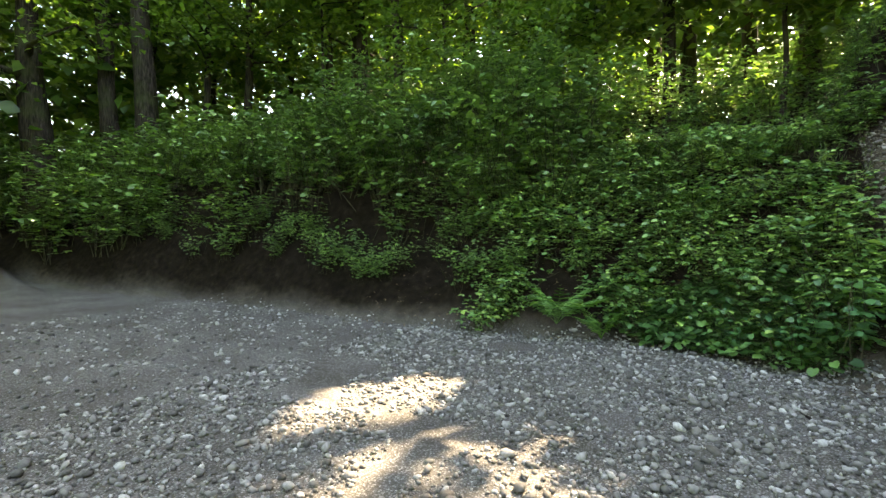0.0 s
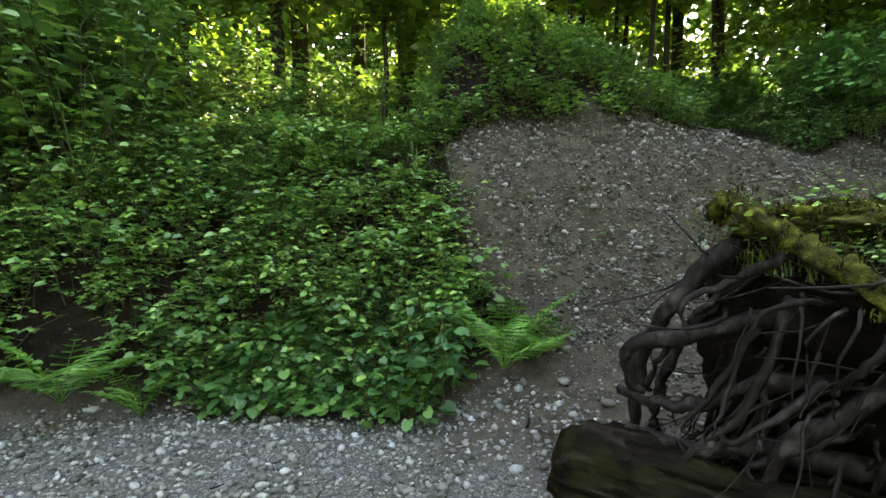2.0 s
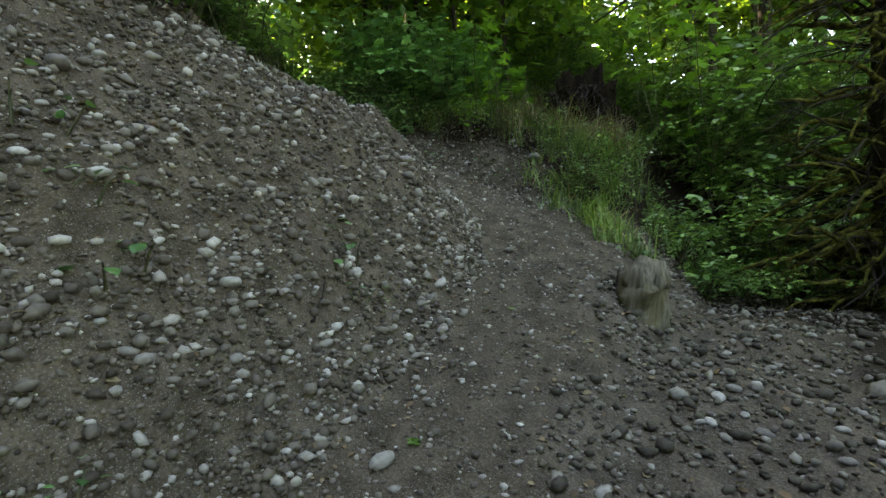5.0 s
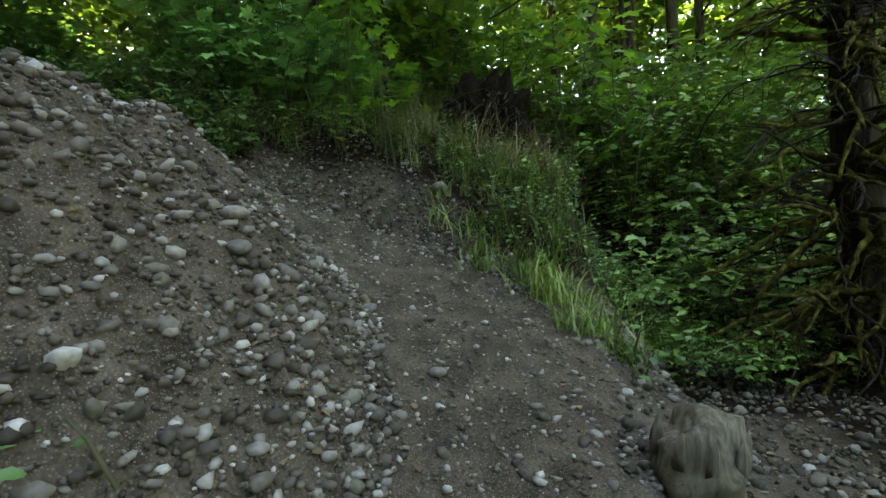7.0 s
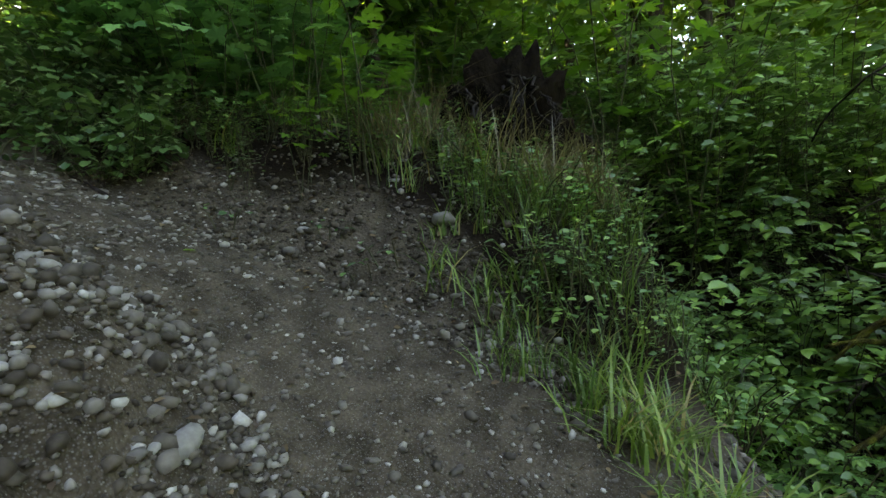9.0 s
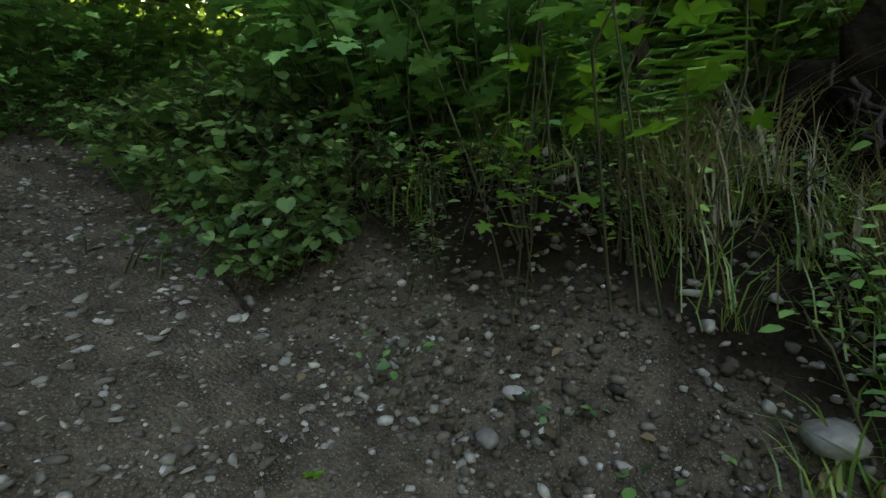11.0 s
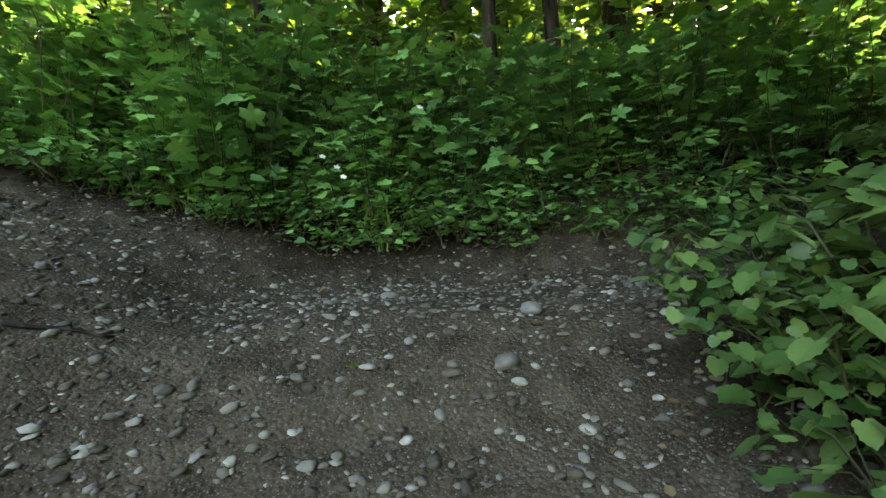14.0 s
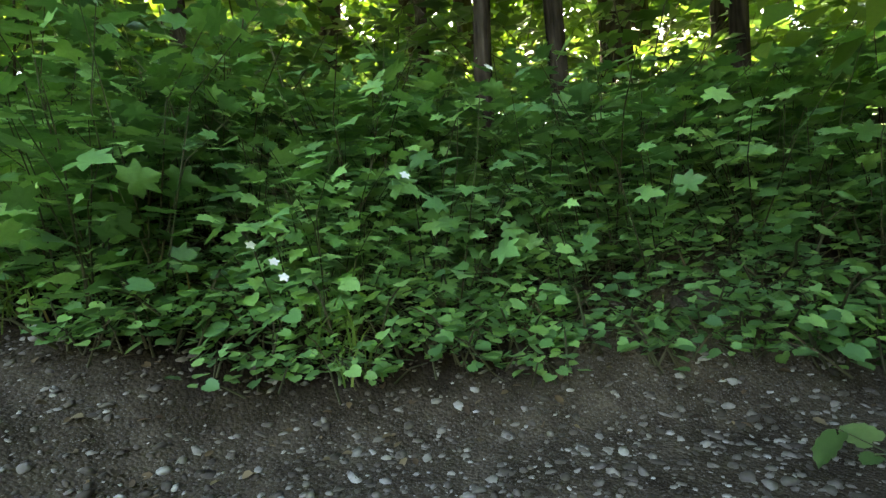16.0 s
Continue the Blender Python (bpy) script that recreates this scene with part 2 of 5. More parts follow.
_road = mixc(_nt, 0.6, _road, ramp(_nt, _wide.outputs[0], [(0.35, (0.55, 0.52, 0.48)), (0.65, (1.15, 1.15, 1.15))]), "MULTIPLY")
_shady_litter = ramp(_nt, _mid.outputs[0], [(0.3, (0.007, 0.005, 0.0035)), (0.6, (0.017, 0.013, 0.009)), (0.8, (0.038, 0.029, 0.02))])
_shady_litter = mixc(_nt, 0.6, _shady_litter, ramp(_nt, _fine.outputs[0], [(0.3, (0.5, 0.5, 0.5)), (0.7, (1.4, 1.35, 1.3))]), "MULTIPLY")
_c = mixc(_nt, attr(_nt, "road"), _dirt, _road)
_c = mixc(_nt, attr(_nt, "litter"), _c, _shady_litter)
_nt.links.new(_c, _b.inputs["Base Color"])
_add = _nt.nodes.new("ShaderNodeMath")
_add.operation = "SUBTRACT"
_nt.links.new(_fine.outputs[0], _add.inputs[0])
_nt.links.new(_vor.outputs["Distance"], _add.inputs[1])
bump(_nt, _b, _add.outputs[0], 0.6, 0.014)


# ---- mesh tools ----
rng = np.random.default_rng(7)


def mesh_tris(name, v, f, mat, smooth=False):
    me = bpy.data.meshes.new(name)
    v, f = np.asarray(v, np.float32).reshape(-1, 3), np.asarray(f, np.int32).reshape(-1, 3)
    me.vertices.add(len(v))
    me.vertices.foreach_set("co", v.ravel())
    me.loops.add(f.size)
    me.loops.foreach_set("vertex_index", f.ravel())
    me.polygons.add(len(f))
    me.polygons.foreach_set("loop_start", np.arange(0, f.size, 3, dtype=np.int32))
    me.polygons.foreach_set("loop_total", np.full(len(f), 3, np.int32))
    if smooth:
        me.polygons.foreach_set("use_smooth", np.ones(len(f), bool))
    me.materials.append(mat)
    me.update(calc_edges=True)
    me.validate()
    return me


def part(name, v, f, mat, parent=None, label="", smooth=False):
    ob = new(name, mesh_tris(name, v, f, mat, smooth))
    if parent is not None:
        ob.parent = parent
    if label:
        ob["label"] = label
    return ob


def thing(name, m, label, category, group="", kind=""):
    ob = new(name)
    ob.empty_display_size = 0.1
    ob.matrix_basis = m
    return tagged(ob, label, category, group, kind)


def join(pieces):
    """Joins (verts, tris) pairs into one pair."""
    vs, fs, n = [], [], 0
    for v, f in pieces:
        if len(v):
            vs.append(v)
            fs.append(np.asarray(f) + n)
            n += len(v)
    return (np.concatenate(vs), np.concatenate(fs)) if vs else (np.zeros((0, 3)), np.zeros((0, 3), int))


def value_noise(x, y, cell, seed):
    r = np.random.default_rng(seed).random((64, 64))
    u, w = x / cell, y / cell
    i, j = np.floor(u).astype(int), np.floor(w).astype(int)
    a, b = u - i, w - j
    a, b = a * a * (3 - 2 * a), b * b * (3 - 2 * b)
    i0, j0, i1, j1 = i % 64, j % 64, (i + 1) % 64, (j + 1) % 64
    return (r[i0, j0] * (1 - a) * (1 - b) + r[i1, j0] * a * (1 - b) + r[i0, j1] * (1 - a) * b + r[i1, j1] * a * b) * 2 - 1


# ---- ground ----
# The path's line and cross-section: x, y, z, left half-width, height of the left crest, left slope, right half-width, height of the right side, right slope
LINE = np.array([
    (-60, -6, -0.14, 3, 3.0, 1.0, 7, 1.0, 0.3),
    (-16, 0.1, -0.14, 2.8, 2.6, 1.4, 7, 0.6, 0.3),
    (-8, 1.7, -0.14, 3.0, 2.9, 1.5, 7, 0.4, 0.3),
    (-2.5, 2.1, -0.15, 3.75, 3.0, 1.4, 6, 0.2, 0.3),
    (0.0, 2.4, -0.14, 3.95, 2.95, 1.4, 5, 0.2, 0.3),
    (1.6, 3.9, 0.08, 1.85, 3.0, 1.4, 2.5, 0.3, 0.3),
    (2.6, 4.7, 0.42, 0.8, 3.3, 1.5, 0.8, 0.35, 0.5),
    (3.7, 5.0, 0.82, 0.72, 3.6, 1.5, 0.6, 0.75, 0.6)])
LINE2 = np.array([
    (5.3, 4.95, 1.37, 0.62, 3.45, 1.4, 0.42, 0.95, 1.4),
    (6.3, 5.35, 1.8, 0.55, 3.25, 1.3, 0.95, 0.95, 1.1),
    (6.8, 5.7, 2.05, 0.55, 3.2, 1.25, 1.0, 2.0, 0.8),
    (7.2, 6.1, 2.3, 0.55, 3.2, 1.2, 0.75, 3.3, 1.0),
    (7.45, 7.0, 2.78, 0.6, 3.25, 0.9, 0.6, 4.0, 1.1),
    (7.15, 8.1, 3.4, 0.9, 3.7, 0.6, 0.8, 4.4, 0.9),
    (6.8, 9.2, 3.85, 1.2, 4.1, 0.5, 1.15, 4.8, 0.7),
    (6.3, 10.4, 4.25, 1.3, 4.4, 0.5, 1.2, 5.05, 0.5),
    (5.2, 10.6, 4.66, 1.0, 4.65, 0.5, 0.8, 5.3, 0.5),
    (3.8, 10.7, 5.2, 0.8, 5.1, 0.5, 0.7, 5.9, 0.5),
    (2.2, 11.6, 5.6, 0.7, 5.4, 0.5, 0.7, 6.1, 0.5)])


def dense_line():
    c = np.concatenate([LINE, LINE2])
    out = []
    for a, b in zip(c[:-1], c[1:]):
        n = max(2, int(np.hypot(*(b - a)[:2]) / 0.3))
        out.append(a + (b - a) * (np.arange(n) / n)[:, None])
    d = np.concatenate(out)
    for _ in range(4):
        d[1:-1] = (d[:-2] + 2 * d[1:-1] + d[2:]) / 4
    return d


TRAIL = dense_line()
_tan = np.gradient(TRAIL[:, :2], axis=0)
_tan /= np.linalg.norm(_tan, axis=1)[:, None]


def smooth_min(a, b, k):
    h = np.clip(0.5 + 0.5 * (b - a) / k, 0, 1)
    return b + (a - b) * h - k * h * (1 - h)


def land(x, y):
    """Height of the bare land, and how far inside the trodden way a place lies (positive: on it)."""
    x, y = np.ravel(x).astype(float), np.ravel(y).astype(float)
    zz, ins = np.empty(len(x)), np.empty(len(x))
    for s in range(0, len(x), 4000):
        dx, dy = x[s:s + 4000, None] - TRAIL[:, 0], y[s:s + 4000, None] - TRAIL[:, 1]
        d2 = dx * dx + dy * dy
        lat = _tan[:, 0] * dy - _tan[:, 1] * dx
        dist = np.sqrt(d2)
        dm = dist.min(1, keepdims=True)
        w = np.exp(-(d2 - dm * dm) / (2 * (0.22 + 0.30 * dm) ** 2))
        w /= w.sum(1, keepdims=True)
        side = np.clip(lat / (0.35 * dist + 0.15), -1, 1) * 0.5 + 0.5
        z0 = TRAIL[:, 2]
        dl = np.maximum(dist - TRAIL[:, 3], 0)
        rise_l = TRAIL[:, 4] - z0
        up_l = smooth_min(dl * TRAIL[:, 5], rise_l + 0.32 * np.clip(dl - rise_l / TRAIL[:, 5] - 1.6, 0, 9), 0.35) * (dl > 0)
        dr = np.maximum(dist - TRAIL[:, 6], 0)
        rise_r = TRAIL[:, 7] - z0
        steep = dr * TRAIL[:, 8]
        up_r = np.where(rise_r > 0, np.minimum(steep, rise_r + 0.05 * np.minimum(dr, 20)), -np.minimum(steep, -rise_r)) + np.where(rise_r < 0, np.clip(dr - 2.6, 0, 4) * 0.35, 0)
        zz[s:s + 4000] = (w * (z0 + side * np.maximum(up_l, 0) + (1 - side) * up_r)).sum(1)
        ins[s:s + 4000] = (w * (side * TRAIL[:, 3] + (1 - side) * TRAIL[:, 6] - dist)).sum(1)
    return zz, ins


def axis(a, b, step, lo, hi):
    core = np.arange(a, b + step, step)
    out, s, v = [], step, b
    while v < hi:
        s *= 1.13
        v += s
        out.append(v)
    low, s, v = [], step, a
    while v > lo:
        s *= 1.13
        v -= s
        low.append(v)
    return np.concatenate([low[::-1], core, out])


GX, GY = axis(-5.0, 10.2, 0.072, -400, 400), axis(-1.5, 12.2, 0.072, -400, 400)
_mx, _my = np.meshgrid(GX, GY, indexing="ij")
_z, _in = land(_mx, _my)
_z, _in = _z.reshape(_mx.shape), _in.reshape(_mx.shape)
# the level branch of the path that leads east
_u = np.clip((_mx - 6.4) / 4.6, 0, 1)
_bd = np.hypot(_mx - (6.4 + 4.6 * _u), _my - (10.75 + 0.15 * _u))
_k = np.clip(1.5 - _bd / 0.8, 0, 1) ** 2 * (3 - 2 * np.clip(1.5 - _bd / 0.8, 0, 1))
_z = _z * (1 - _k) + (4.31 - 0.18 * _u) * _k
_in = np.maximum(_in, 0.72 - _bd)
# the earth bank that rises from the north side of the road
_foot = np.interp(_mx, (-30, -16, -11.3, -7.4, -4.8, -2.7, -1.7, -0.1, 0.7, 1.6), (2.0, 3.7, 4.65, 4.85, 5.15, 5.5, 5.85, 5.55, 5.3, 5.2))
_up = np.maximum(_my - _foot, 0)
_bank = -0.15 + smooth_min(1.5 * _up, 3.1 + 0.32 * np.clip(_up - 3.6, 0, 9), 0.35) * (_up > 0)
_w = np.clip((1.9 - _mx) / 1.3, 0, 1) * np.clip((_mx + 26) / 8, 0, 1) * np.clip((_my - 2.2) / 0.8, 0, 1)
_w = _w * _w * (3 - 2 * _w)
_z = _z * (1 - _w) + np.maximum(_bank, -0.15) * _w
_in = _in * (1 - _w) + (_foot - _my) * _w
# the gully falls away south of the path
_w = np.clip((_mx - 6.2) / 0.6, 0, 1) * np.clip((11.5 - _mx) / 1.5, 0, 1) * np.clip((_my - 1.0) / 1.0, 0, 1)
_z = _z * (1 - _w) + np.minimum(_z, np.maximum(0.95, 1.95 - 1.5 * np.clip(4.5 - _my, 0, 9) + 9 * np.clip(_my - 4.5, 0, 9))) * _w
_far = np.clip((np.hypot(_mx, _my) - 40) / 60, 0, 1)
_z = _z * (1 - _far) + 4.0 * _far
_edge = np.clip(-_in / 0.5, 0, 1)
_z += 0.035 * value_noise(_mx, _my, 0.55, 1) * (0.35 + _edge) + 0.014 * value_noise(_mx, _my, 0.17, 2) + 0.12 * _edge * value_noise(_mx, _my, 1.3, 3)
_z += 0.008 * value_noise(_mx, _my, 0.085, 4) * (1 + _edge)
_pile = np.clip((_mx - 1.3) / 0.4, 0, 1) * np.clip((7.2 - _mx) / 0.5, 0, 1) * np.clip((7.4 - _my) / 0.3, 0, 1) * np.clip((_my - 5) / 0.3, 0, 1) * _edge
_z += _pile * (0.10 * value_noise(_mx, _my, 0.42, 5) + 0.10 * value_noise(_mx, _my, 0.21, 6) + 0.05 * value_noise(_mx, _my, 0.12, 8))
# the undercut in the earth bank beside the road
_cut = np.exp(-((_mx + 7.0) / 2.6) ** 2) * np.exp(-((_my - 6.3) / 0.8) ** 2)
_z -= 0.7 * _cut
GZ = _z


def ground_z(x, y):
    x, y = np.asarray(x, float), np.asarray(y, float)
    i = np.clip(np.searchsorted(GX, x) - 1, 0, len(GX) - 2)
    j = np.clip(np.searchsorted(GY, y) - 1, 0, len(GY) - 2)
    a, b = (x - GX[i]) / (GX[i + 1] - GX[i]), (y - GY[j]) / (GY[j + 1] - GY[j])
    return GZ[i, j] * (1 - a) * (1 - b) + GZ[i + 1, j] * a * (1 - b) + GZ[i, j + 1] * (1 - a) * b + GZ[i + 1, j + 1] * a * b


def soft(v, w):
    v = np.clip(v / w + 0.5, 0, 1)
    return v * v * (3 - 2 * v)


def bank_edge(y):
    """How far east the open path and its bare bank reach before the grass begins."""
    return np.interp(y, (4.5, 5.1, 5.4, 5.7, 5.9, 6.7, 7.9, 8.3), (7.45, 7.5, 7.8, 8.2, 8.4, 8.5, 8.35, 8.0))


def bare(x, y):
    """The slope of loose gravel beside the path, which carries hardly a plant (1), and the rest (0)."""
    x, y = np.asarray(x, float), np.asarray(y, float)
    wx, wy = 0.25 * value_noise(x, y, 0.5, 9), 0.2 * value_noise(x, y, 0.45, 10)
    top = 7.55 - 0.10 * np.clip(2.6 - x, 0, 3) ** 2 - 0.10 * np.clip(x - 5.5, 0, 2) + 0.7 * soft(x - 7.6, 0.6)
    return soft(x + wx - 2.15 + 0.75 * np.clip(y - 5.3, 0, 1.2), 0.35) * soft(np.maximum(bank_edge(y), 7.5) - x + 0.5 * wx, 0.25) * soft(top - y + wy, 0.3) * soft(y - 3, 0.3)


def trodden(x, y):
    x, y = np.asarray(x, float), np.asarray(y, float)
    i = np.clip(np.searchsorted(GX, x), 0, len(GX) - 1)
    j = np.clip(np.searchsorted(GY, y), 0, len(GY) - 1)
    return _in[i, j]


def wash(x, y):
    w = 0.35 * value_noise(x, y, 0.7, 12)
    return soft(x - 2.4 + w, 0.6) * soft(7.3 - x + w, 0.8) * soft(4.6 - y + w, 0.4) * soft(y - 3.0 + w, 0.7)


def build_ground():
    nx, ny = _mx.shape
    v = np.stack([_mx.ravel(), _my.ravel(), GZ.ravel()], 1)
    idx = np.arange(nx * ny).reshape(nx, ny)
    a, b, c, d = idx[:-1, :-1].ravel(), idx[1:, :-1].ravel(), idx[1:, 1:].ravel(), idx[:-1, 1:].ravel()
    f = np.concatenate([np.stack([a, b, c], 1), np.stack([a, c, d], 1)])
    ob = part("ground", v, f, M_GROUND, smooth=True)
    tagged(ob, "gravel road, brown dirt footpath and dark forest soil with painted shade", "ground", kind="structure")
    x, y = v[:, 0], v[:, 1]
    wob = 0.5 * value_noise(x, y, 0.9, 11)
    road = np.clip((2.1 - x - 0.5 * (y - 3.5) + wob) / 0.9, 0, 1) * np.clip((_in.ravel() + 0.25) / 0.4, 0, 1)
    road = np.maximum(road, 0.12 * wash(x, y))
    # litter tone with its painted plant shade; it also covers most of the wash
    litter_shade = np.clip((-_in.ravel() + 0.25 * wob) / 0.3, 0, 1) * (1 - bare(x, y)) * (1 - 0.4 * wash(x, y))
    for name, data in (("road", road), ("litter", litter_shade)):
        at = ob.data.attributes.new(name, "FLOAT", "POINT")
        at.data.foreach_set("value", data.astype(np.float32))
    return ob


GROUND = build_ground()


# ---- plants: leaf shapes and how they are set ----
def leaf_shape(kind):
    """Template of a leaf, one long, along x, and its triangles."""
    if kind == "kite":
        v = [(0, 0, 0), (0.22, 0.27, 0.05), (0.22, -0.27, 0.05), (0.62, 0.29, 0.04), (0.62, -0.29, 0.04), (1, 0, -0.14), (0.45, 0, -0.03)]
        f = [(0, 6, 1), (0, 2, 6), (1, 6, 3), (2, 4, 6), (3, 6, 5), (6, 4, 5)]
    elif kind == "pinna":
        n = 6
        up = [(i / n, 0.09 * (1 - i / n) ** 0.8 * (1.0 if i % 2 else 0.5) + 0.01, 0.0) for i in range(n)]
        v = [(0, 0, 0), (1, 0, -0.12)] + [(x, y, 0.02) for x, y, _ in up] + [(x, -y, 0.02) for x, y, _ in up]
        f = [(0, 2 + i + 1, 2 + i) for i in range(n - 1)] + [(0, 1, 1 + n)] + [(0, 2 + n + i, 3 + n + i) for i in range(n - 1)] + [(0, 1 + 2 * n, 1)]
    elif kind == "diamond":
        v = [(0, 0, 0), (0.45, 0.32, 0.08), (0.45, -0.32, 0.08), (1, 0, -0.06)]
        f = [(0, 3, 1), (0, 2, 3)]
    elif kind == "oval":
        v = [(0, 0, 0), (0.2, 0.24, 0.04), (0.2, -0.24, 0.04), (0.55, 0.34, 0.05), (0.55, -0.34, 0.05), (0.82, 0.2, 0.0), (0.82, -0.2, 0.0), (1, 0, -0.1), (0.22, 0, 0), (0.56, 0, -0.01), (0.84, 0, -0.05)]
        f = [(0, 8, 1), (0, 2, 8), (1, 8, 9), (1, 9, 3), (8, 2, 4), (8, 4, 9), (3, 9, 10), (3, 10, 5), (9, 4, 6), (9, 6, 10), (5, 10, 7), (10, 6, 7)]
    else:
        lobes = {"lobed": [(-0.12, 0.10), (-0.20, 0.28), (-0.04, 0.40), (0.0, 0.58), (0.16, 0.46), (0.26, 0.34), (0.42, 0.48), (0.60, 0.60), (0.60, 0.40), (0.58, 0.25), (0.74, 0.24), (0.84, 0.12), (1.02, 0.0)],
                 "maple": [(-0.12, 0.12), (-0.12, 0.36), (0.0, 0.52), (0.12, 0.36), (0.24, 0.24), (0.42, 0.48), (0.66, 0.62), (0.6, 0.38), (0.56, 0.18), (0.78, 0.22), (1.0, 0.0)],
                 "round": [(-0.14, 0.16), (-0.08, 0.36), (0.06, 0.44), (0.16, 0.4), (0.3, 0.46), (0.42, 0.4), (0.55, 0.44), (0.62, 0.32), (0.76, 0.26), (0.82, 0.12), (0.94, 0.0)]}[kind]
        rim = [(x, y) for x, y in lobes] + [(x, -y) for x, y in lobes[-2::-1]]
        v = [(0.0, 0, 0), (0.3, 0, -0.05)] + [(x, y, 0.16 * abs(y) - 0.30 * max(0, math.hypot(x - 0.2, y) - 0.3) ** 1.3) for x, y in rim]
        n = len(rim)
        f = [(1, 2 + i + 1, 2 + i) for i in range(n - 1)] + [(1, 2, 0), (1, 0, 1 + n)]
    return np.array(v, float), np.array(f, int)


SHAPES = {k: leaf_shape(k) for k in ("kite", "pinna", "diamond", "oval", "lobed", "maple", "round")}


def set_leaves(kind, p, yaw, pitch, roll, size):
    """Leaves of one shape at places p, turned (radians) and sized: verts and triangles."""
    t, f = SHAPES[kind]
    p = np.asarray(p, float)
    n, k = len(p), len(t)
    if n == 0:
        return np.zeros((0, 3)), np.zeros((0, 3), int)
    cr, sr, cp, sp, cy, sy = np.cos(roll), np.sin(roll), np.cos(pitch), np.sin(pitch), np.cos(yaw), np.sin(yaw)
    tx, ty, tz = t[:, 0][None], t[:, 1][None], t[:, 2][None]
    y1, z1 = ty * cr[:, None] - tz * sr[:, None], ty * sr[:, None] + tz * cr[:, None]
    x2, z2 = tx * cp[:, None] - z1 * sp[:, None], tx * sp[:, None] + z1 * cp[:, None]
    x3, y3 = x2 * cy[:, None] - y1 * sy[:, None], x2 * sy[:, None] + y1 * cy[:, None]
    v = np.stack([x3, y3, z2], 2) * np.asarray(size)[:, None, None] + p[:, None, :]
    return v.reshape(-1, 3), (f[None] + (np.arange(n) * k)[:, None, None]).reshape(-1, 3)


def tube(points, radii, sides=5, r=None, knobs=0.0, caps=True):
    """A tapering, bent tube along points: verts and triangles, with closed ends."""
    p = np.asarray(points, float)
    radii = np.broadcast_to(np.asarray(radii, float), (len(p),))
    tan = np.gradient(p, axis=0)
    tan /= np.linalg.norm(tan, axis=1)[:, None] + 1e-9
    ref = np.array([0.0, 0.0, 1.0]) if abs(tan[0][2]) < 0.8 else np.array([1.0, 0.0, 0.0])
    rings = []
    for c, t, rad in zip(p, tan, radii):
        u = np.cross(t, ref)
        u /= np.linalg.norm(u) + 1e-9
        w = np.cross(t, u)
        a = np.arange(sides) * 2 * np.pi / sides
        rr = rad * (1 + (knobs * (r.random(sides) - 0.5) if r is not None and knobs else 0))
        rings.append(c + (np.cos(a) * rr)[:, None] * u + (np.sin(a) * rr)[:, None] * w)
    v = np.concatenate(rings + [p[:1], p[-1:]])
    f = []
    n = len(p)
    for i in range(n - 1):
        for j in range(sides):
            a, b = i * sides + j, i * sides + (j + 1) % sides
            f += [(a, b, b + sides), (a, b + sides, a + sides)]
    for j in range(sides if caps else 0):
        f += [(n * sides, (j + 1) % sides, j), (n * sides + 1, (n - 1) * sides + j, (n - 1) * sides + (j + 1) % sides)]
    return v, np.array(f, int)


def bend(points, n=10, r=None, wobble=0.0):
    """A smooth run of n points through the given ones."""
    p = np.asarray(points, float)
    t = np.linspace(0, len(p) - 1, n)
    i = np.clip(t.astype(int), 0, len(p) - 2)
    a = (t - i)[:, None]
    p0, p1, p2, p3 = p[np.maximum(i - 1, 0)], p[i], p[i + 1], p[np.minimum(i + 2, len(p) - 1)]
    q = 0.5 * (2 * p1 + (p2 - p0) * a + (2 * p0 - 5 * p1 + 4 * p2 - p3) * a ** 2 + (3 * p1 - p0 - 3 * p2 + p3) * a ** 3)
    if r is not None and wobble:
        q[1:-1] += r.normal(0, wobble, (n - 2, 3))
    return q


def craggy(mesh, amount, scale, seed=0.0):
    """Roughens a mesh with noise."""
    v, f = mesh
    off = Vector((seed * 1.7, seed, 0))
    return np.array([p + amount * np.array(noise.noise_vector(Vector(p) * scale + off)) + 0.45 * amount * np.array(noise.noise_vector(Vector(p) * scale * 2.7 + off)) for p in v]), f


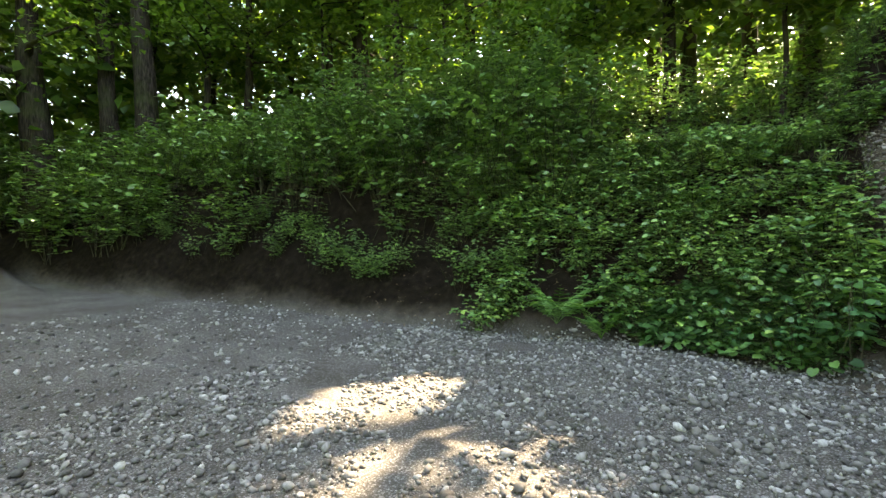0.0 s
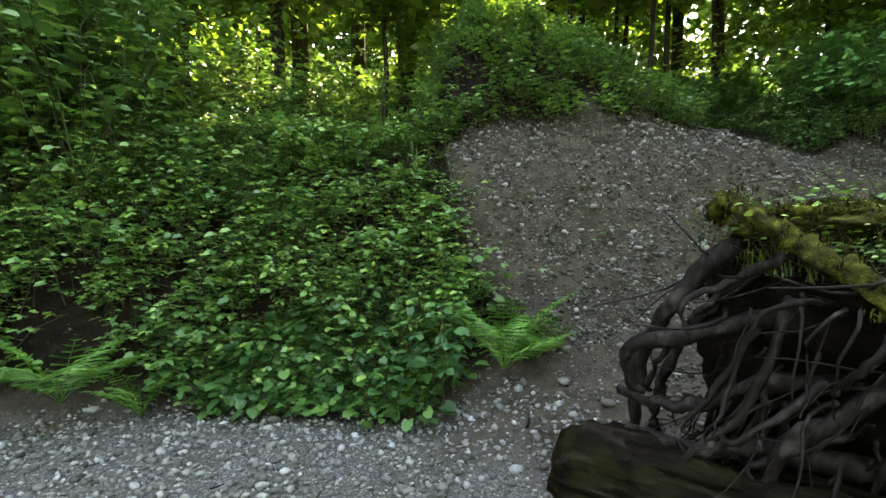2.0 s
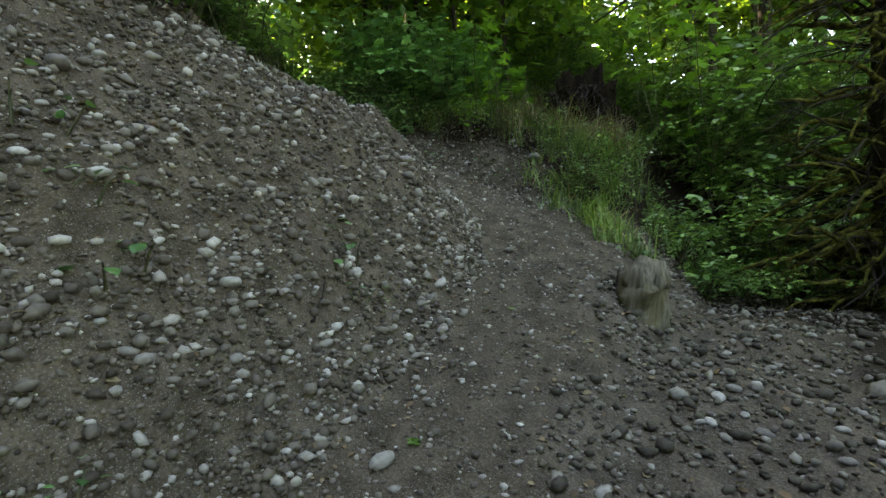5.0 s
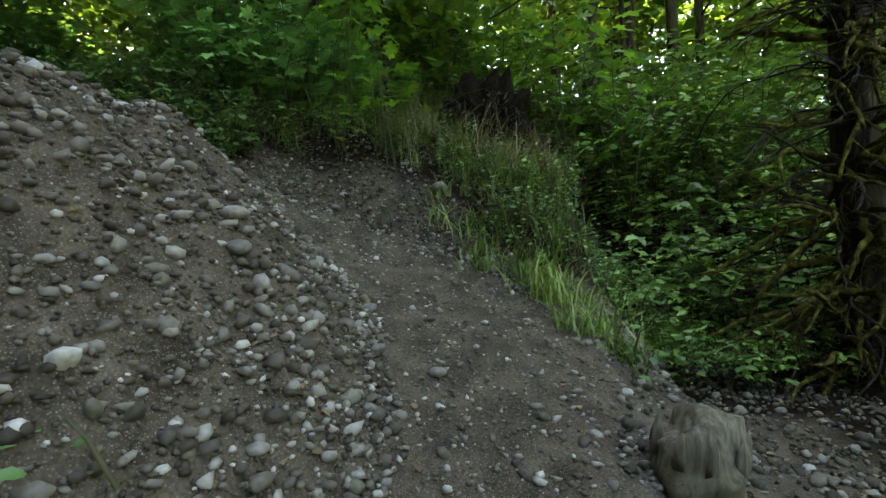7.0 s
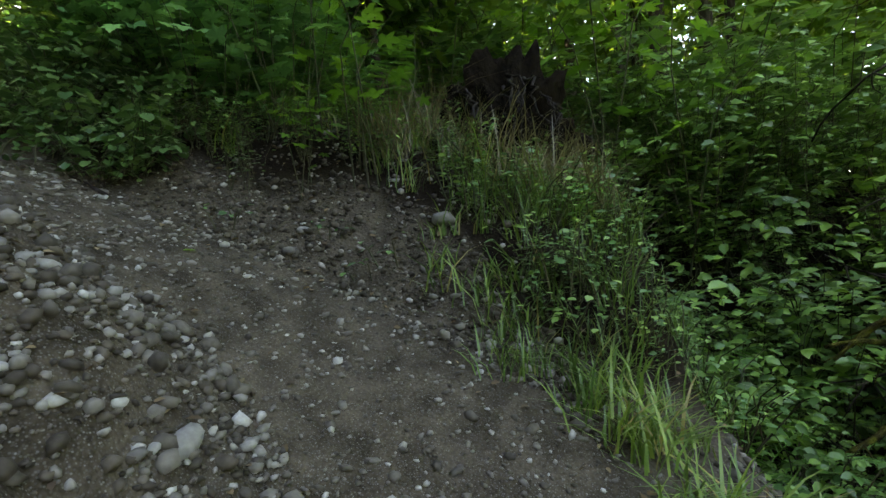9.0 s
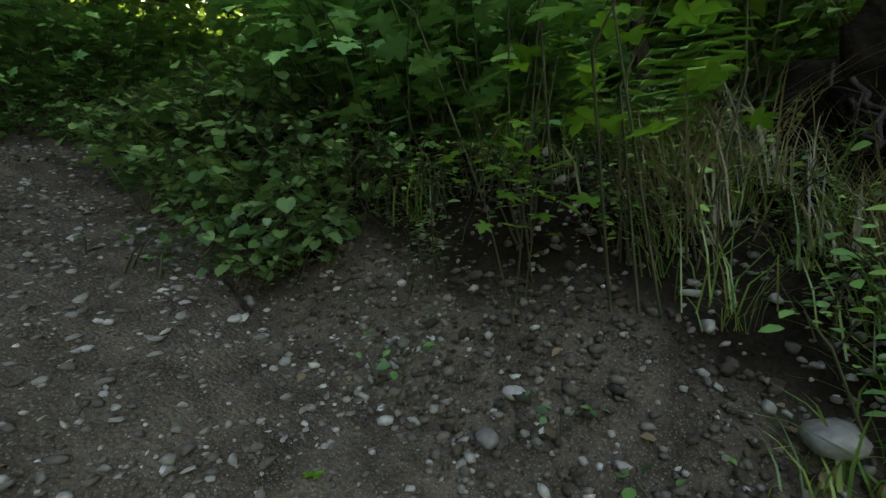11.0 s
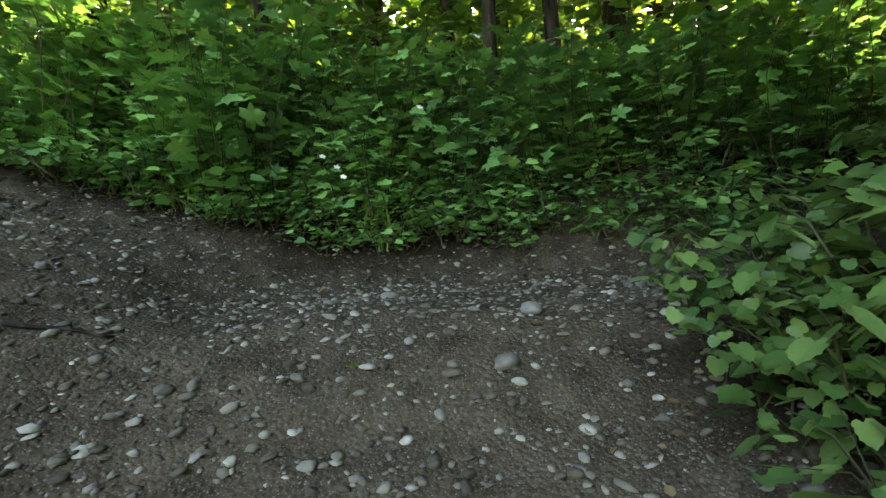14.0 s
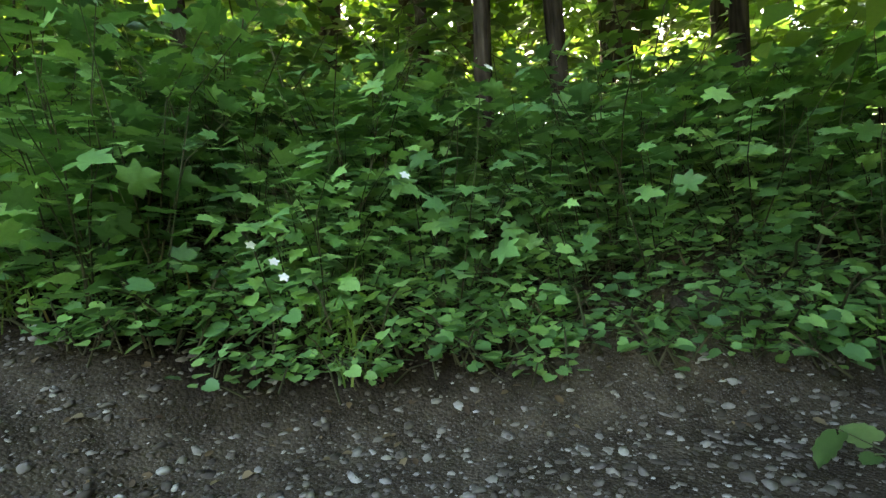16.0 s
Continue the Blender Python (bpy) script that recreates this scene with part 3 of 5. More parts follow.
def bush(seed, stems, height, spread, nodes, size, kind, leaflets=1, low=0.25, droop=0.2, stem_r=0.006, upright=0.5):
    """Arching stems with leaves at their nodes, about the origin: (stem mesh), (leaf mesh)."""
    r = np.random.default_rng(seed)
    st, P, Y, PI, R, S = [], [], [], [], [], []
    for _ in range(stems):
        az, h = r.uniform(0, 2 * np.pi), height * r.uniform(0.55, 1.05)
        out = spread * r.uniform(0.25, 1.0)
        b = r.normal(0, 0.07 + spread * 0.10, 2)
        d = np.array([np.cos(az), np.sin(az)])
        t = np.linspace(0, 1, 4)
        pts = np.stack([b[0] + d[0] * out * t ** 1.7, b[1] + d[1] * out * t ** 1.7, h * (t ** 0.9 * (1 + 0.25 * (1 - upright)) - 0.25 * (1 - upright) * t ** 3)], 1)
        pts[1:, :2] += r.normal(0, 0.03 * height, (3, 2))
        st.append(tube(pts[[0, 2, 3]], np.linspace(stem_r, stem_r * 0.4, 3), 3, caps=False))
        tt = low + (1 - low) * np.sort(r.random(nodes)) ** 0.8
        q = np.stack([np.interp(tt, t, pts[:, k]) for k in range(3)], 1)
        for c in q:
            a, reach = r.uniform(0, 2 * np.pi), size * r.uniform(0.5, 1.6)
            tip = c + np.array([np.cos(a) * reach, np.sin(a) * reach, reach * r.uniform(-0.1, 0.5)])
            s = size * r.uniform(0.55, 1.2)
            angs = [0.0] if leaflets == 1 else [0.0, 1.25, -1.25] if leaflets == 3 else [0.0, 0.9, -0.9, 1.9, -1.9]
            dr, ro = -droop * r.uniform(0.0, 1.8) + 0.12, r.normal(0, 0.35)
            for g in angs:
                P.append(tip)
                Y.append(a + g + r.normal(0, 0.15))
                PI.append(dr + r.normal(0, 0.15))
                R.append(ro + r.normal(0, 0.12))
                S.append(s * (1.0 if g == 0 else 0.82))
    return join(st), set_leaves(kind, P, np.array(Y), np.array(PI), np.array(R), np.array(S))


def place(mesh, x, y, z, yaw, s):
    v, f = mesh
    c, q = math.cos(yaw), math.sin(yaw)
    return np.stack([(v[:, 0] * c - v[:, 1] * q) * s + x, (v[:, 0] * q + v[:, 1] * c) * s + y, v[:, 2] * s + z], 1), f


def spots(n, x0, x1, y0, y1, keep, seed):
    """n random places in a rectangle where keep(x, y) holds."""
    r = np.random.default_rng(seed)
    x, y = r.uniform(x0, x1, n * 6), r.uniform(y0, y1, n * 6)
    ok = keep(x, y)
    return x[ok][:n], y[ok][:n], r


def sward(name, protos, x, y, r, s0, s1, leaf_mat, label, category, lift=0.0):
    """A thicket that nobody could count, of many small plants, with its stems as a part."""
    st, lv = [], []
    z = ground_z(x, y)
    for i in range(len(x)):
        a, b = protos[r.integers(len(protos))]
        yaw, s = r.uniform(0, 6.28), r.uniform(s0, s1)
        st.append(place(a, x[i], y[i], z[i] + lift - 0.02, yaw, s))
        lv.append(place(b, x[i], y[i], z[i] + lift - 0.02, yaw, s))
    ob = part(name, *join(lv), leaf_mat)
    tagged(ob, label, category, kind="stuff")
    tagged(part("stalk", *join(st), M_STEM, ob), kind="stuff")
    return ob


def bush_thing(name, meshes, leaf_mat, m, label, category, group=""):
    t = thing(name, m, label, category, group)
    part("stalk", *meshes[0], M_STEM, t)
    part("foliage", *meshes[1], leaf_mat, t)
    return t


def grow(protos, x, y, r, s0, s1, sink=0.03, tilt=6):
    """Copies of ready plants at the given places on the ground."""
    z = ground_z(x, y)
    for i in range(len(x)):
        p = protos[r.integers(len(protos))]
        s = r.uniform(s0, s1)
        m = pose(x[i], y[i], z[i] - sink, r.normal(0, tilt), r.normal(0, tilt), r.uniform(0, 360)) @ Matrix.Diagonal((s, s, s * r.uniform(0.85, 1.15), 1))
        c = copy_thing(p, m)
        c.matrix_basis = m


# ---- trees ----
def tree(seed, x, y, height, radius, lean=(0, 0), crown_r=4.0, crown_low=0.45, leaves=6500, leaf=0.26, label="", gap=None, crown=True):
    r = np.random.default_rng(seed)
    z0 = float(ground_z(x, y)) - 0.15
    t = thing("tree", pose(x, y, z0), label or "tall forest tree with dark bark and a green crown", "tree", "forest trees")
    n = 12
    k = np.linspace(0, 1, n)
    axis_p = np.stack([lean[0] * k + r.normal(0, 0.05, n).cumsum() * 0.5, lean[1] * k + r.normal(0, 0.05, n).cumsum() * 0.5, height * k], 1)
    axis_p[0, :2] = 0
    rad = radius * (1 - 0.75 * k)
    rad[0] *= 1.35
    part("trunk", *tube(axis_p, rad, 9, r, 0.25), M_BARK, t, smooth=True)
    if not crown:
        return t
    P = []
    for _ in range(16):
        h = r.uniform(crown_low, 0.98)
        b = np.array([np.interp(h, k, axis_p[:, c]) for c in range(3)])
        az, ln = r.uniform(0, 6.28), crown_r * r.uniform(0.5, 1.0) * (1.15 - 0.5 * h)
        e = b + np.array([math.cos(az) * ln, math.sin(az) * ln, ln * r.uniform(0.0, 0.45)])
        pts = bend([b, (b + e) / 2 + r.normal(0, 0.25, 3), e], 6)
        part("limb", *tube(pts, np.linspace(radius * 0.28, 0.02, 6), 4), M_BARK, t, smooth=True)
        for _ in range(9):
            q = pts[min(5, int(r.uniform(1.5, 6)))]
            P.append(q + r.normal(0, 0.75, 3) * (1, 1, 0.6) + r.normal(0, 0.28, (max(1, leaves // 144), 3)) * (1.5, 1.5, 0.7))
    P = np.concatenate(P)
    if gap is not None:
        for g, w in gap:
            q = P + np.array([x, y, z0]) - np.array(g)
            s = np.array(SUN)
            along = q @ s
            q = q - along[:, None] * s
            P = P[(np.hypot(q[:, 0] / w[0], q[:, 1] / w[1]) > 1) | (along < 2.5)]
    m = len(P)
    part("crown", *set_leaves("diamond", P, r.uniform(0, 6.28, m), r.normal(-0.2, 0.4, m), r.normal(0, 0.5, m), leaf * r.uniform(0.6, 1.2, m)), M_CROWN, t)
    return t


# holes cut through the crowns along the sun's direction, to place the sun patches
GAPS = [((-3.4, 1.35, -0.14), (0.66, 0.78)), ((-3.2, 5.2, -0.1), (0.85, 0.34)), ((-9.3, 3.5, -0.1), (0.8, 0.3)), ((3.0, 9.0, 5.0), (1.5, 0.8)), ((3.4, 11.4, 6.6), (1.2, 0.8))]

# trees added north of the path so that their crowns shade it: x, y, height, trunk radius, leaves
for i, (x, y, h, rad, lv) in enumerate([(-9.5, 13.5, 16, 0.26, 7000), (-6.0, 16.5, 17, 0.3, 7000), (-2.5, 13.6, 15, 0.2, 7000), (2.2, 18.0, 17, 0.26, 1300), (-0.5, 19.5, 16, 0.2, 1300), (6.0, 17.0, 16, 0.2, 2000), (9.5, 14.8, 15, 0.2, 7000), (13.0, 17.5, 17, 0.28, 7000), (13.5, 11.5, 15, 0.22, 7000), (17.0, 13.0, 17, 0.3, 7000), (-13.5, 12.5, 15, 0.3, 7000), (9.0, 20.0, 17, 0.25, 5000), (11.5, 17.8, 16, 0.2, 7000), (7.6, 16.8, 15, 0.14, 7000), (8.3, 13.2, 12, 0.09, 7000), (-17.5, 14.5, 16, 0.25, 6000), (-10.4, 10.9, 15, 0.26, 6000)]):
    tree(100 + i, x, y, h, rad, (rng.normal(0, 0.6), rng.normal(0, 0.6)), crown_r=4.6, leaves=int(lv * 0.75), leaf=0.39, gap=GAPS)
# taller trees behind them, added only so that their high crowns shade the near side of the road
for i, (x, y, h) in enumerate([(-9.0, 15.2, 22), (-5.5, 14.8, 22), (-2.2, 15.4, 23), (1.0, 15.0, 22), (-7.0, 16.5, 25), (-3.5, 16.8, 25), (2.8, 14.4, 24), (-0.5, 16.5, 26)]):
    tree(130 + i, x, y, h, 0.28, (0, -0.5), crown_r=4.2, crown_low=0.62, leaves=7000, leaf=0.44, gap=GAPS)
# low-crowned trees close behind the crest, added to keep sun off the gravel slope and path
for i, (x, y, h) in enumerate([(0.3, 12.3, 6.6), (3.0, 12.6, 6.6), (5.4, 13.2, 6.8), (7.2, 14.4, 8.5), (-4.2, 12.2, 7.5), (8.2, 15.6, 10.0), (6.3, 15.4, 9.0), (7.6, 13.0, 8.0), (-8.3, 12.0, 12.0), (-11.8, 12.4, 12.0), (-14.5, 11.0, 12.0), (9.6, 13.0, 9.0)]):
    tree(150 + i, x, y, h, 0.08, (0, -0.3), crown_r=3.6, crown_low=0.5, leaves=6500, leaf=0.36, gap=GAPS)
# trees along the road to the west, with dark leaning trunks
for i, (x, y, h, rad, lx) in enumerate([(-22.5, 4.4, 17, 0.55, -2.2), (-22.0, 6.6, 17, 0.42, -1.4), (-20.5, 7.3, 18, 0.5, -1.6), (-21.5, 10.3, 16, 0.18, 0.2), (-20.0, 11.3, 17, 0.22, 0.2), (-25, 9.5, 16, 0.2, 0.1), (-15.2, 13.4, 16, 0.3, 0.1), (-27, 14, 16, 0.2, 0.0), (-24, 17, 17, 0.22, 0.3), (-18, 19, 17, 0.22, 0.3), (-30, 4, 17, 0.3, -0.5), (-30, 11, 17, 0.25, 0.5)]):
    tree(200 + i, x, y, h, rad, (lx, 0), crown_r=4.2, crown_low=0.3, leaves=3600, leaf=0.28)
# trees south-west of the road, out of view, added to darken its western part
for i, (x, y, h, rad) in enumerate([(-13, -5.5, 15, 0.3), (-19, -4.5, 16, 0.3), (-10, -9, 15, 0.3), (-25, -3, 16, 0.3)]):
    tree(250 + i, x, y, h, rad, (0, 1.0), crown_r=5.0, crown_low=0.3, leaves=5000, leaf=0.33)
# trees beyond the gully in the east; some, and the one at y -3, are added for shade
for i, (x, y, h, rad) in enumerate([(20.0, 1.85, 18, 0.26), (21.5, 0.35, 18, 0.24), (19.0, 2.3, 15, 0.1), (16.5, 3.4, 14, 0.13), (25, 4, 18, 0.25), (26, -2, 18, 0.25), (23, 8, 17, 0.25), (28, 1, 18, 0.25), (7.5, -3.0, 13, 0.25), (22, -6, 17, 0.3), (16, -4, 17, 0.28), (12, -7, 16, 0.28), (18.5, 8.5, 16, 0.2), (22, 12.5, 17, 0.25), (26, 9, 17, 0.25), (15.2, 7.2, 13, 0.12), (24, 16, 17, 0.25)]):
    tree(300 + i, x, y, h, rad, (rng.normal(0, 0.3), 0), crown_r=4.2, crown_low=0.35, leaves=3600, leaf=0.28)

# ---- thickets ----
BRAMBLE = [bush(k, 6, 0.5, 0.45, 7, 0.088, "kite", 3, 0.2) for k in range(6)]
LOW = [bush(20 + k, 7, 0.3, 0.24, 5, 0.098, "round", 1, 0.3, droop=0.3) for k in range(4)]
SHRUBP = [bush(40 + k, 11, 1.5, 0.9, 11, 0.12, "kite", 3, 0.15) for k in range(4)]
FARP = [bush(50 + k, 9, 1.5, 0.9, 14, 0.14, "diamond", 3, 0.1) for k in range(4)]
THIMBLEP = [bush(60 + k, 11, 1.25, 0.7, 16, 0.135, "lobed", 1, 0.08, droop=0.12, upright=0.8) for k in range(4)]


def off_path(m=0.1):
    return lambda x, y: (trodden(x, y) < -m) & (bare(x, y) < 0.5)


FERNS = ((-2.95, 5.5, 0.7), (-2.2, 5.55, 0.5), (1.6, 5.1, 0.8), (0.9, 4.95, 0.42))


def clear(x, y):
    """Places that no fern or elder claims."""
    ok = np.ones(np.shape(x), bool)
    for a, b, c in FERNS:
        ok &= np.hypot(x - a, y - b + 0.1) > c
    return ok


x, y, r = spots(760, -6, 1.9, 4.9, 8.4, lambda x, y: clear(x, y) & (trodden(x, y) < 0.0) & (bare(x, y) < 0.15) & (x < 1.95 - 0.6 * (y - 5.0)) & ~((x < -4.5) & (y < 6.4)) & (value_noise(x, y, 0.55, 77) > -0.4), 1)
sward("bank_undergrowth", BRAMBLE, x, y, r, 0.45, 1.5, M_BRAMBLE, "dense green bramble undergrowth on the earth bank", "undergrowth")
x, y, r = spots(300, -3.4, 1.25, 4.75, 6.2, lambda x, y: clear(x, y) & (trodden(x, y) < 0.08) & (bare(x, y) < 0.3) & (trodden(x, y) > -0.7) & ((x > -1.6) | (value_noise(x, y, 0.5, 78) > 0.2)), 2)
sward("bank_herbs", LOW, x, y, r, 0.7, 1.35, M_BROAD, "broad-leaved green herbs at the foot of the bank", "herbs")
x, y, r = spots(380, 3.4, 9.6, 10.7, 12.5, lambda x, y: (trodden(x, y) < 0.1) & (trodden(x, y) > -0.9) & (y > 11.62 - 0.1 * np.clip(x - 7, 0, 2)), 3)
FINE = [bush(30 + k, 8, 0.17, 0.2, 6, 0.06, "round", 1, 0.15) for k in range(4)]
sward("path_edge_herbs", FINE, x, y, r, 0.8, 1.5, M_THIMBLE, "low broad-leaved plants along the upper path edge", "herbs")
x, y, r = spots(340, -4, 9.8, 7.0, 11.0, lambda x, y: (trodden(x, y) < -0.15 - 0.5 * (x > 3.5)) & (bare(x, y) < 0.3) & ~((x > 7.3) & (y < 8.8)), 4)
sward("crest_undergrowth", BRAMBLE, x, y, r, 0.6, 1.2, M_SHRUB, "dense green undergrowth behind the gravel crest", "undergrowth")

x, y, r = spots(110, 0.8, 5.8, 7.3, 8.4, lambda x, y: (bare(x, y) < 0.85) & (trodden(x, y) < -1.2), 15)
sward("crest_fringe", BRAMBLE, x, y, r, 0.6, 1.2, M_SHRUB, "green leaves along the top of the gravel slope", "undergrowth")
shrubs = [bush_thing("salmonberry_bush", s, M_SHRUB, pose(40 + 3 * k, -60, 0), "green salmonberry bush with three-part leaves", "bush", "salmonberry bushes") for k, s in enumerate(SHRUBP)]
thimbles = [bush_thing("thimbleberry_bush", s, M_THIMBLE, pose(60 + 3 * k, -60, 0), "thimbleberry bush with broad lobed green leaves", "bush", "thimbleberry bushes") for k, s in enumerate(THIMBLEP)]
x, y, r = spots(75, -4, 4.3, 7.6, 9.6, lambda x, y: (trodden(x, y) < -1.2) & (y > 7.85 + 0.1 * np.clip(x, 0, 6)), 5)
grow(shrubs, x, y, r, 0.32, 0.6)
x, y, r = spots(85, -12, -3.3, 6.3, 9.5, lambda x, y: trodden(x, y) < -1.3, 7)
grow(shrubs, x, y, r, 1.1, 1.9)
TALLP = [bush(55 + k, 15, 3.3, 1.7, 24, 0.13, "kite", 3, 0.12, droop=0.25, upright=0.6) for k in range(3)]
tall = [bush_thing("tall_shrub", s, M_SHRUB, pose(-8.6 + 1.7 * k, 8.4, float(ground_z(-8.6 + 1.7 * k, 8.4)) - 0.05), "tall dark green shrub overhanging the earth bank", "shrub", "tall shrubs") for k, s in enumerate(TALLP)]
x, y, r = spots(19, -11, -3.0, 7.3, 8.8, lambda x, y: (trodden(x, y) < -1.6) & ((x < -4.7) | (y > 8.2)), 18)
grow(tall, x, y, r, 0.8, 1.25)
x, y, r = spots(5, -2.6, 0.2, 8.9, 10.0, lambda x, y: trodden(x, y) < -0.8, 19)
grow(tall, x, y, r, 0.5, 0.85)
# small trees added as overhead cover, to shade the eastern bank and western shrubs
for i, (x, y, h) in enumerate([(10.3, 8.7, 6.5), (10.8, 7.0, 6.0), (9.9, 9.8, 7.0), (10.2, 7.9, 7.0), (-5.5, 10.4, 7.5), (-8.2, 10.2, 8.0)]):
    tree(180 + i, x, y, h, 0.06, (-0.4, 0.1), crown_r=2.5, crown_low=0.3, leaves=5000, leaf=0.2, gap=GAPS)
x, y, r = spots(7, 3.2, 4.2, 0.8, 1.9, lambda x, y: x > 0, 17)
grow(shrubs, x, y, r, 0.8, 1.2)
x, y, r = spots(50, -18, -3.4, 3.0, 7, lambda x, y: (trodden(x, y) < -0.6) & (trodden(x, y) > -1.4), 14)
grow(shrubs, x, y, r, 0.4, 0.75)
x, y, r = spots(92, 3.0, 11.0, 11.6, 13.3, lambda x, y: (trodden(x, y) < -0.15) & (y > 11.78 - 0.1 * np.clip(x - 7, 0, 2)), 10)
grow(thimbles, x, y, r, 0.55, 1.0)
x, y, r = spots(20, 2.9, 6.8, -1.2, 1.9, lambda x, y: x > 2.6 + 0.2 * y, 12)
grow(shrubs, x, y, r, 0.5, 0.9)
x, y, r = spots(70, 9.2, 13, 1.6, 4.9, lambda x, y: (y < 3.9 + 0.25 * (x - 9.2)), 13)
grow(shrubs, x, y, r, 0.6, 1.3)
x, y, r = spots(170, -12, 18, 12.9, 19, lambda x, y: trodden(x, y) < -0.9, 6)
sward("north_thicket", FARP, x, y, r, 1.1, 1.9, M_SHRUB, "tall green leafy thicket north of the path", "thicket")
x, y, r = spots(140, -28, -11, 3.0, 13, lambda x, y: trodden(x, y) < -0.4, 8)
sward("west_thicket", FARP, x, y, r, 1.0, 2.2, M_SHRUB, "dark green thicket under the roadside trees", "thicket")
x, y, r = spots(95, 11, 22, -5, 8.5, lambda x, y: (x > 12) | (y < 2.2), 9)
sward("gully_thicket", FARP, x, y, r, 1.0, 2.2, M_SHRUB, "sunlit green thicket in the gully", "thicket")
x, y, r = spots(44, 11.0, 15, 5.4, 12, lambda x, y: trodden(x, y) < -1.5, 11)
sward("east_thicket", FARP, x, y, r, 1.1, 2.0, M_SHRUB, "green thicket above the eastern bank", "thicket")
for o in shrubs + thimbles:
    x0, y0 = (-12.5, 9.5) if o in shrubs else (9.5, 12.6)
    k = (shrubs + thimbles).index(o)
    o.matrix_basis = pose(x0 + 0.9 * k, y0 + 0.4 * (k % 2), float(ground_z(x0 + 0.9 * k, y0 + 0.4 * (k % 2))) - 0.03)

# far leafy woods that close the view
r = np.random.default_rng(50)
# the second arc lies out of view, added to hold back low sky light
a = np.concatenate([r.uniform(-1.0, 3.5, 6600), r.uniform(3.5, 5.28, 600)])
d = r.uniform(25, 40, len(a))
c = np.stack([np.cos(a) * d + 2, np.sin(a) * d + 4, r.uniform(1, 19, len(a))], 1)
c[:, 2] += 0.12 * np.maximum(c[:, 1], 0)
P = (c[:, None, :] + r.normal(0, 0.6, (len(c), 26, 3))).reshape(-1, 3)
m = len(P)
far = part("far_woods", *set_leaves("diamond", P, r.uniform(0, 6.28, m), r.normal(-0.2, 0.5, m), r.normal(0, 0.5, m), r.uniform(0.4, 0.92, m)), M_CROWN)
tagged(far, "distant sunlit forest leaves", "woods", kind="stuff")


# ---- the upturned root plate, the log and the stumps ----
def lumpy(center, radii, seed, rough=0.18, sub=4, shape=None):
    """An uneven lump of earth: verts and triangles."""
    bm = bmesh.new()
    bmesh.ops.create_icosphere(bm, subdivisions=sub, radius=1)
    for v in bm.verts:
        n = noise.fractal(v.co * 1.7 + Vector((seed * 3.1, seed, 0)), 1.0, 2.0, 5)
        v.co *= 1 + rough * n + 0.35 * rough * noise.noise(v.co * 7 + Vector((seed, 0, 0))) + 0.2 * rough * noise.noise(v.co * 15)
        if shape:
            shape(v.co)
    vs = np.array([v.co[:] for v in bm.verts]) * radii + np.array(center)
    fs = np.array([[v.index for v in f.verts] for f in bm.faces])
    bm.free()
    return vs, fs


def grass(seed, blades, height, spread, width=0.006):
    r = np.random.default_rng(seed)
    vs, fs, n = [], [], 0
    for _ in range(blades):
        b = np.array([*r.normal(0, spread, 2), 0])
        a, h, l = r.uniform(0, 6.28), height * r.uniform(0.35, 1.15), r.uniform(0.3, 1.35)
        d, s = np.array([math.cos(a), math.sin(a), 0]), np.array([-math.sin(a), math.cos(a), 0])
        w = width * r.uniform(0.6, 1.3)
        pts = [b + d * h * l * k ** 2 + np.array([0, 0, h * (k - 0.25 * l * k ** 3)]) for k in (0, 0.4, 0.75, 1)]
        v = [pts[0] - s * w, pts[0] + s * w, pts[1] - s * w, pts[1] + s * w, pts[2] - s * w * 0.6, pts[2] + s * w * 0.6, pts[3]]
        vs += v
        fs += [(n, n + 1, n + 3), (n, n + 3, n + 2), (n + 2, n + 3, n + 5), (n + 2, n + 5, n + 4), (n + 4, n + 5, n + 6)]
        n += 7
    return np.array(vs), np.array(fs)


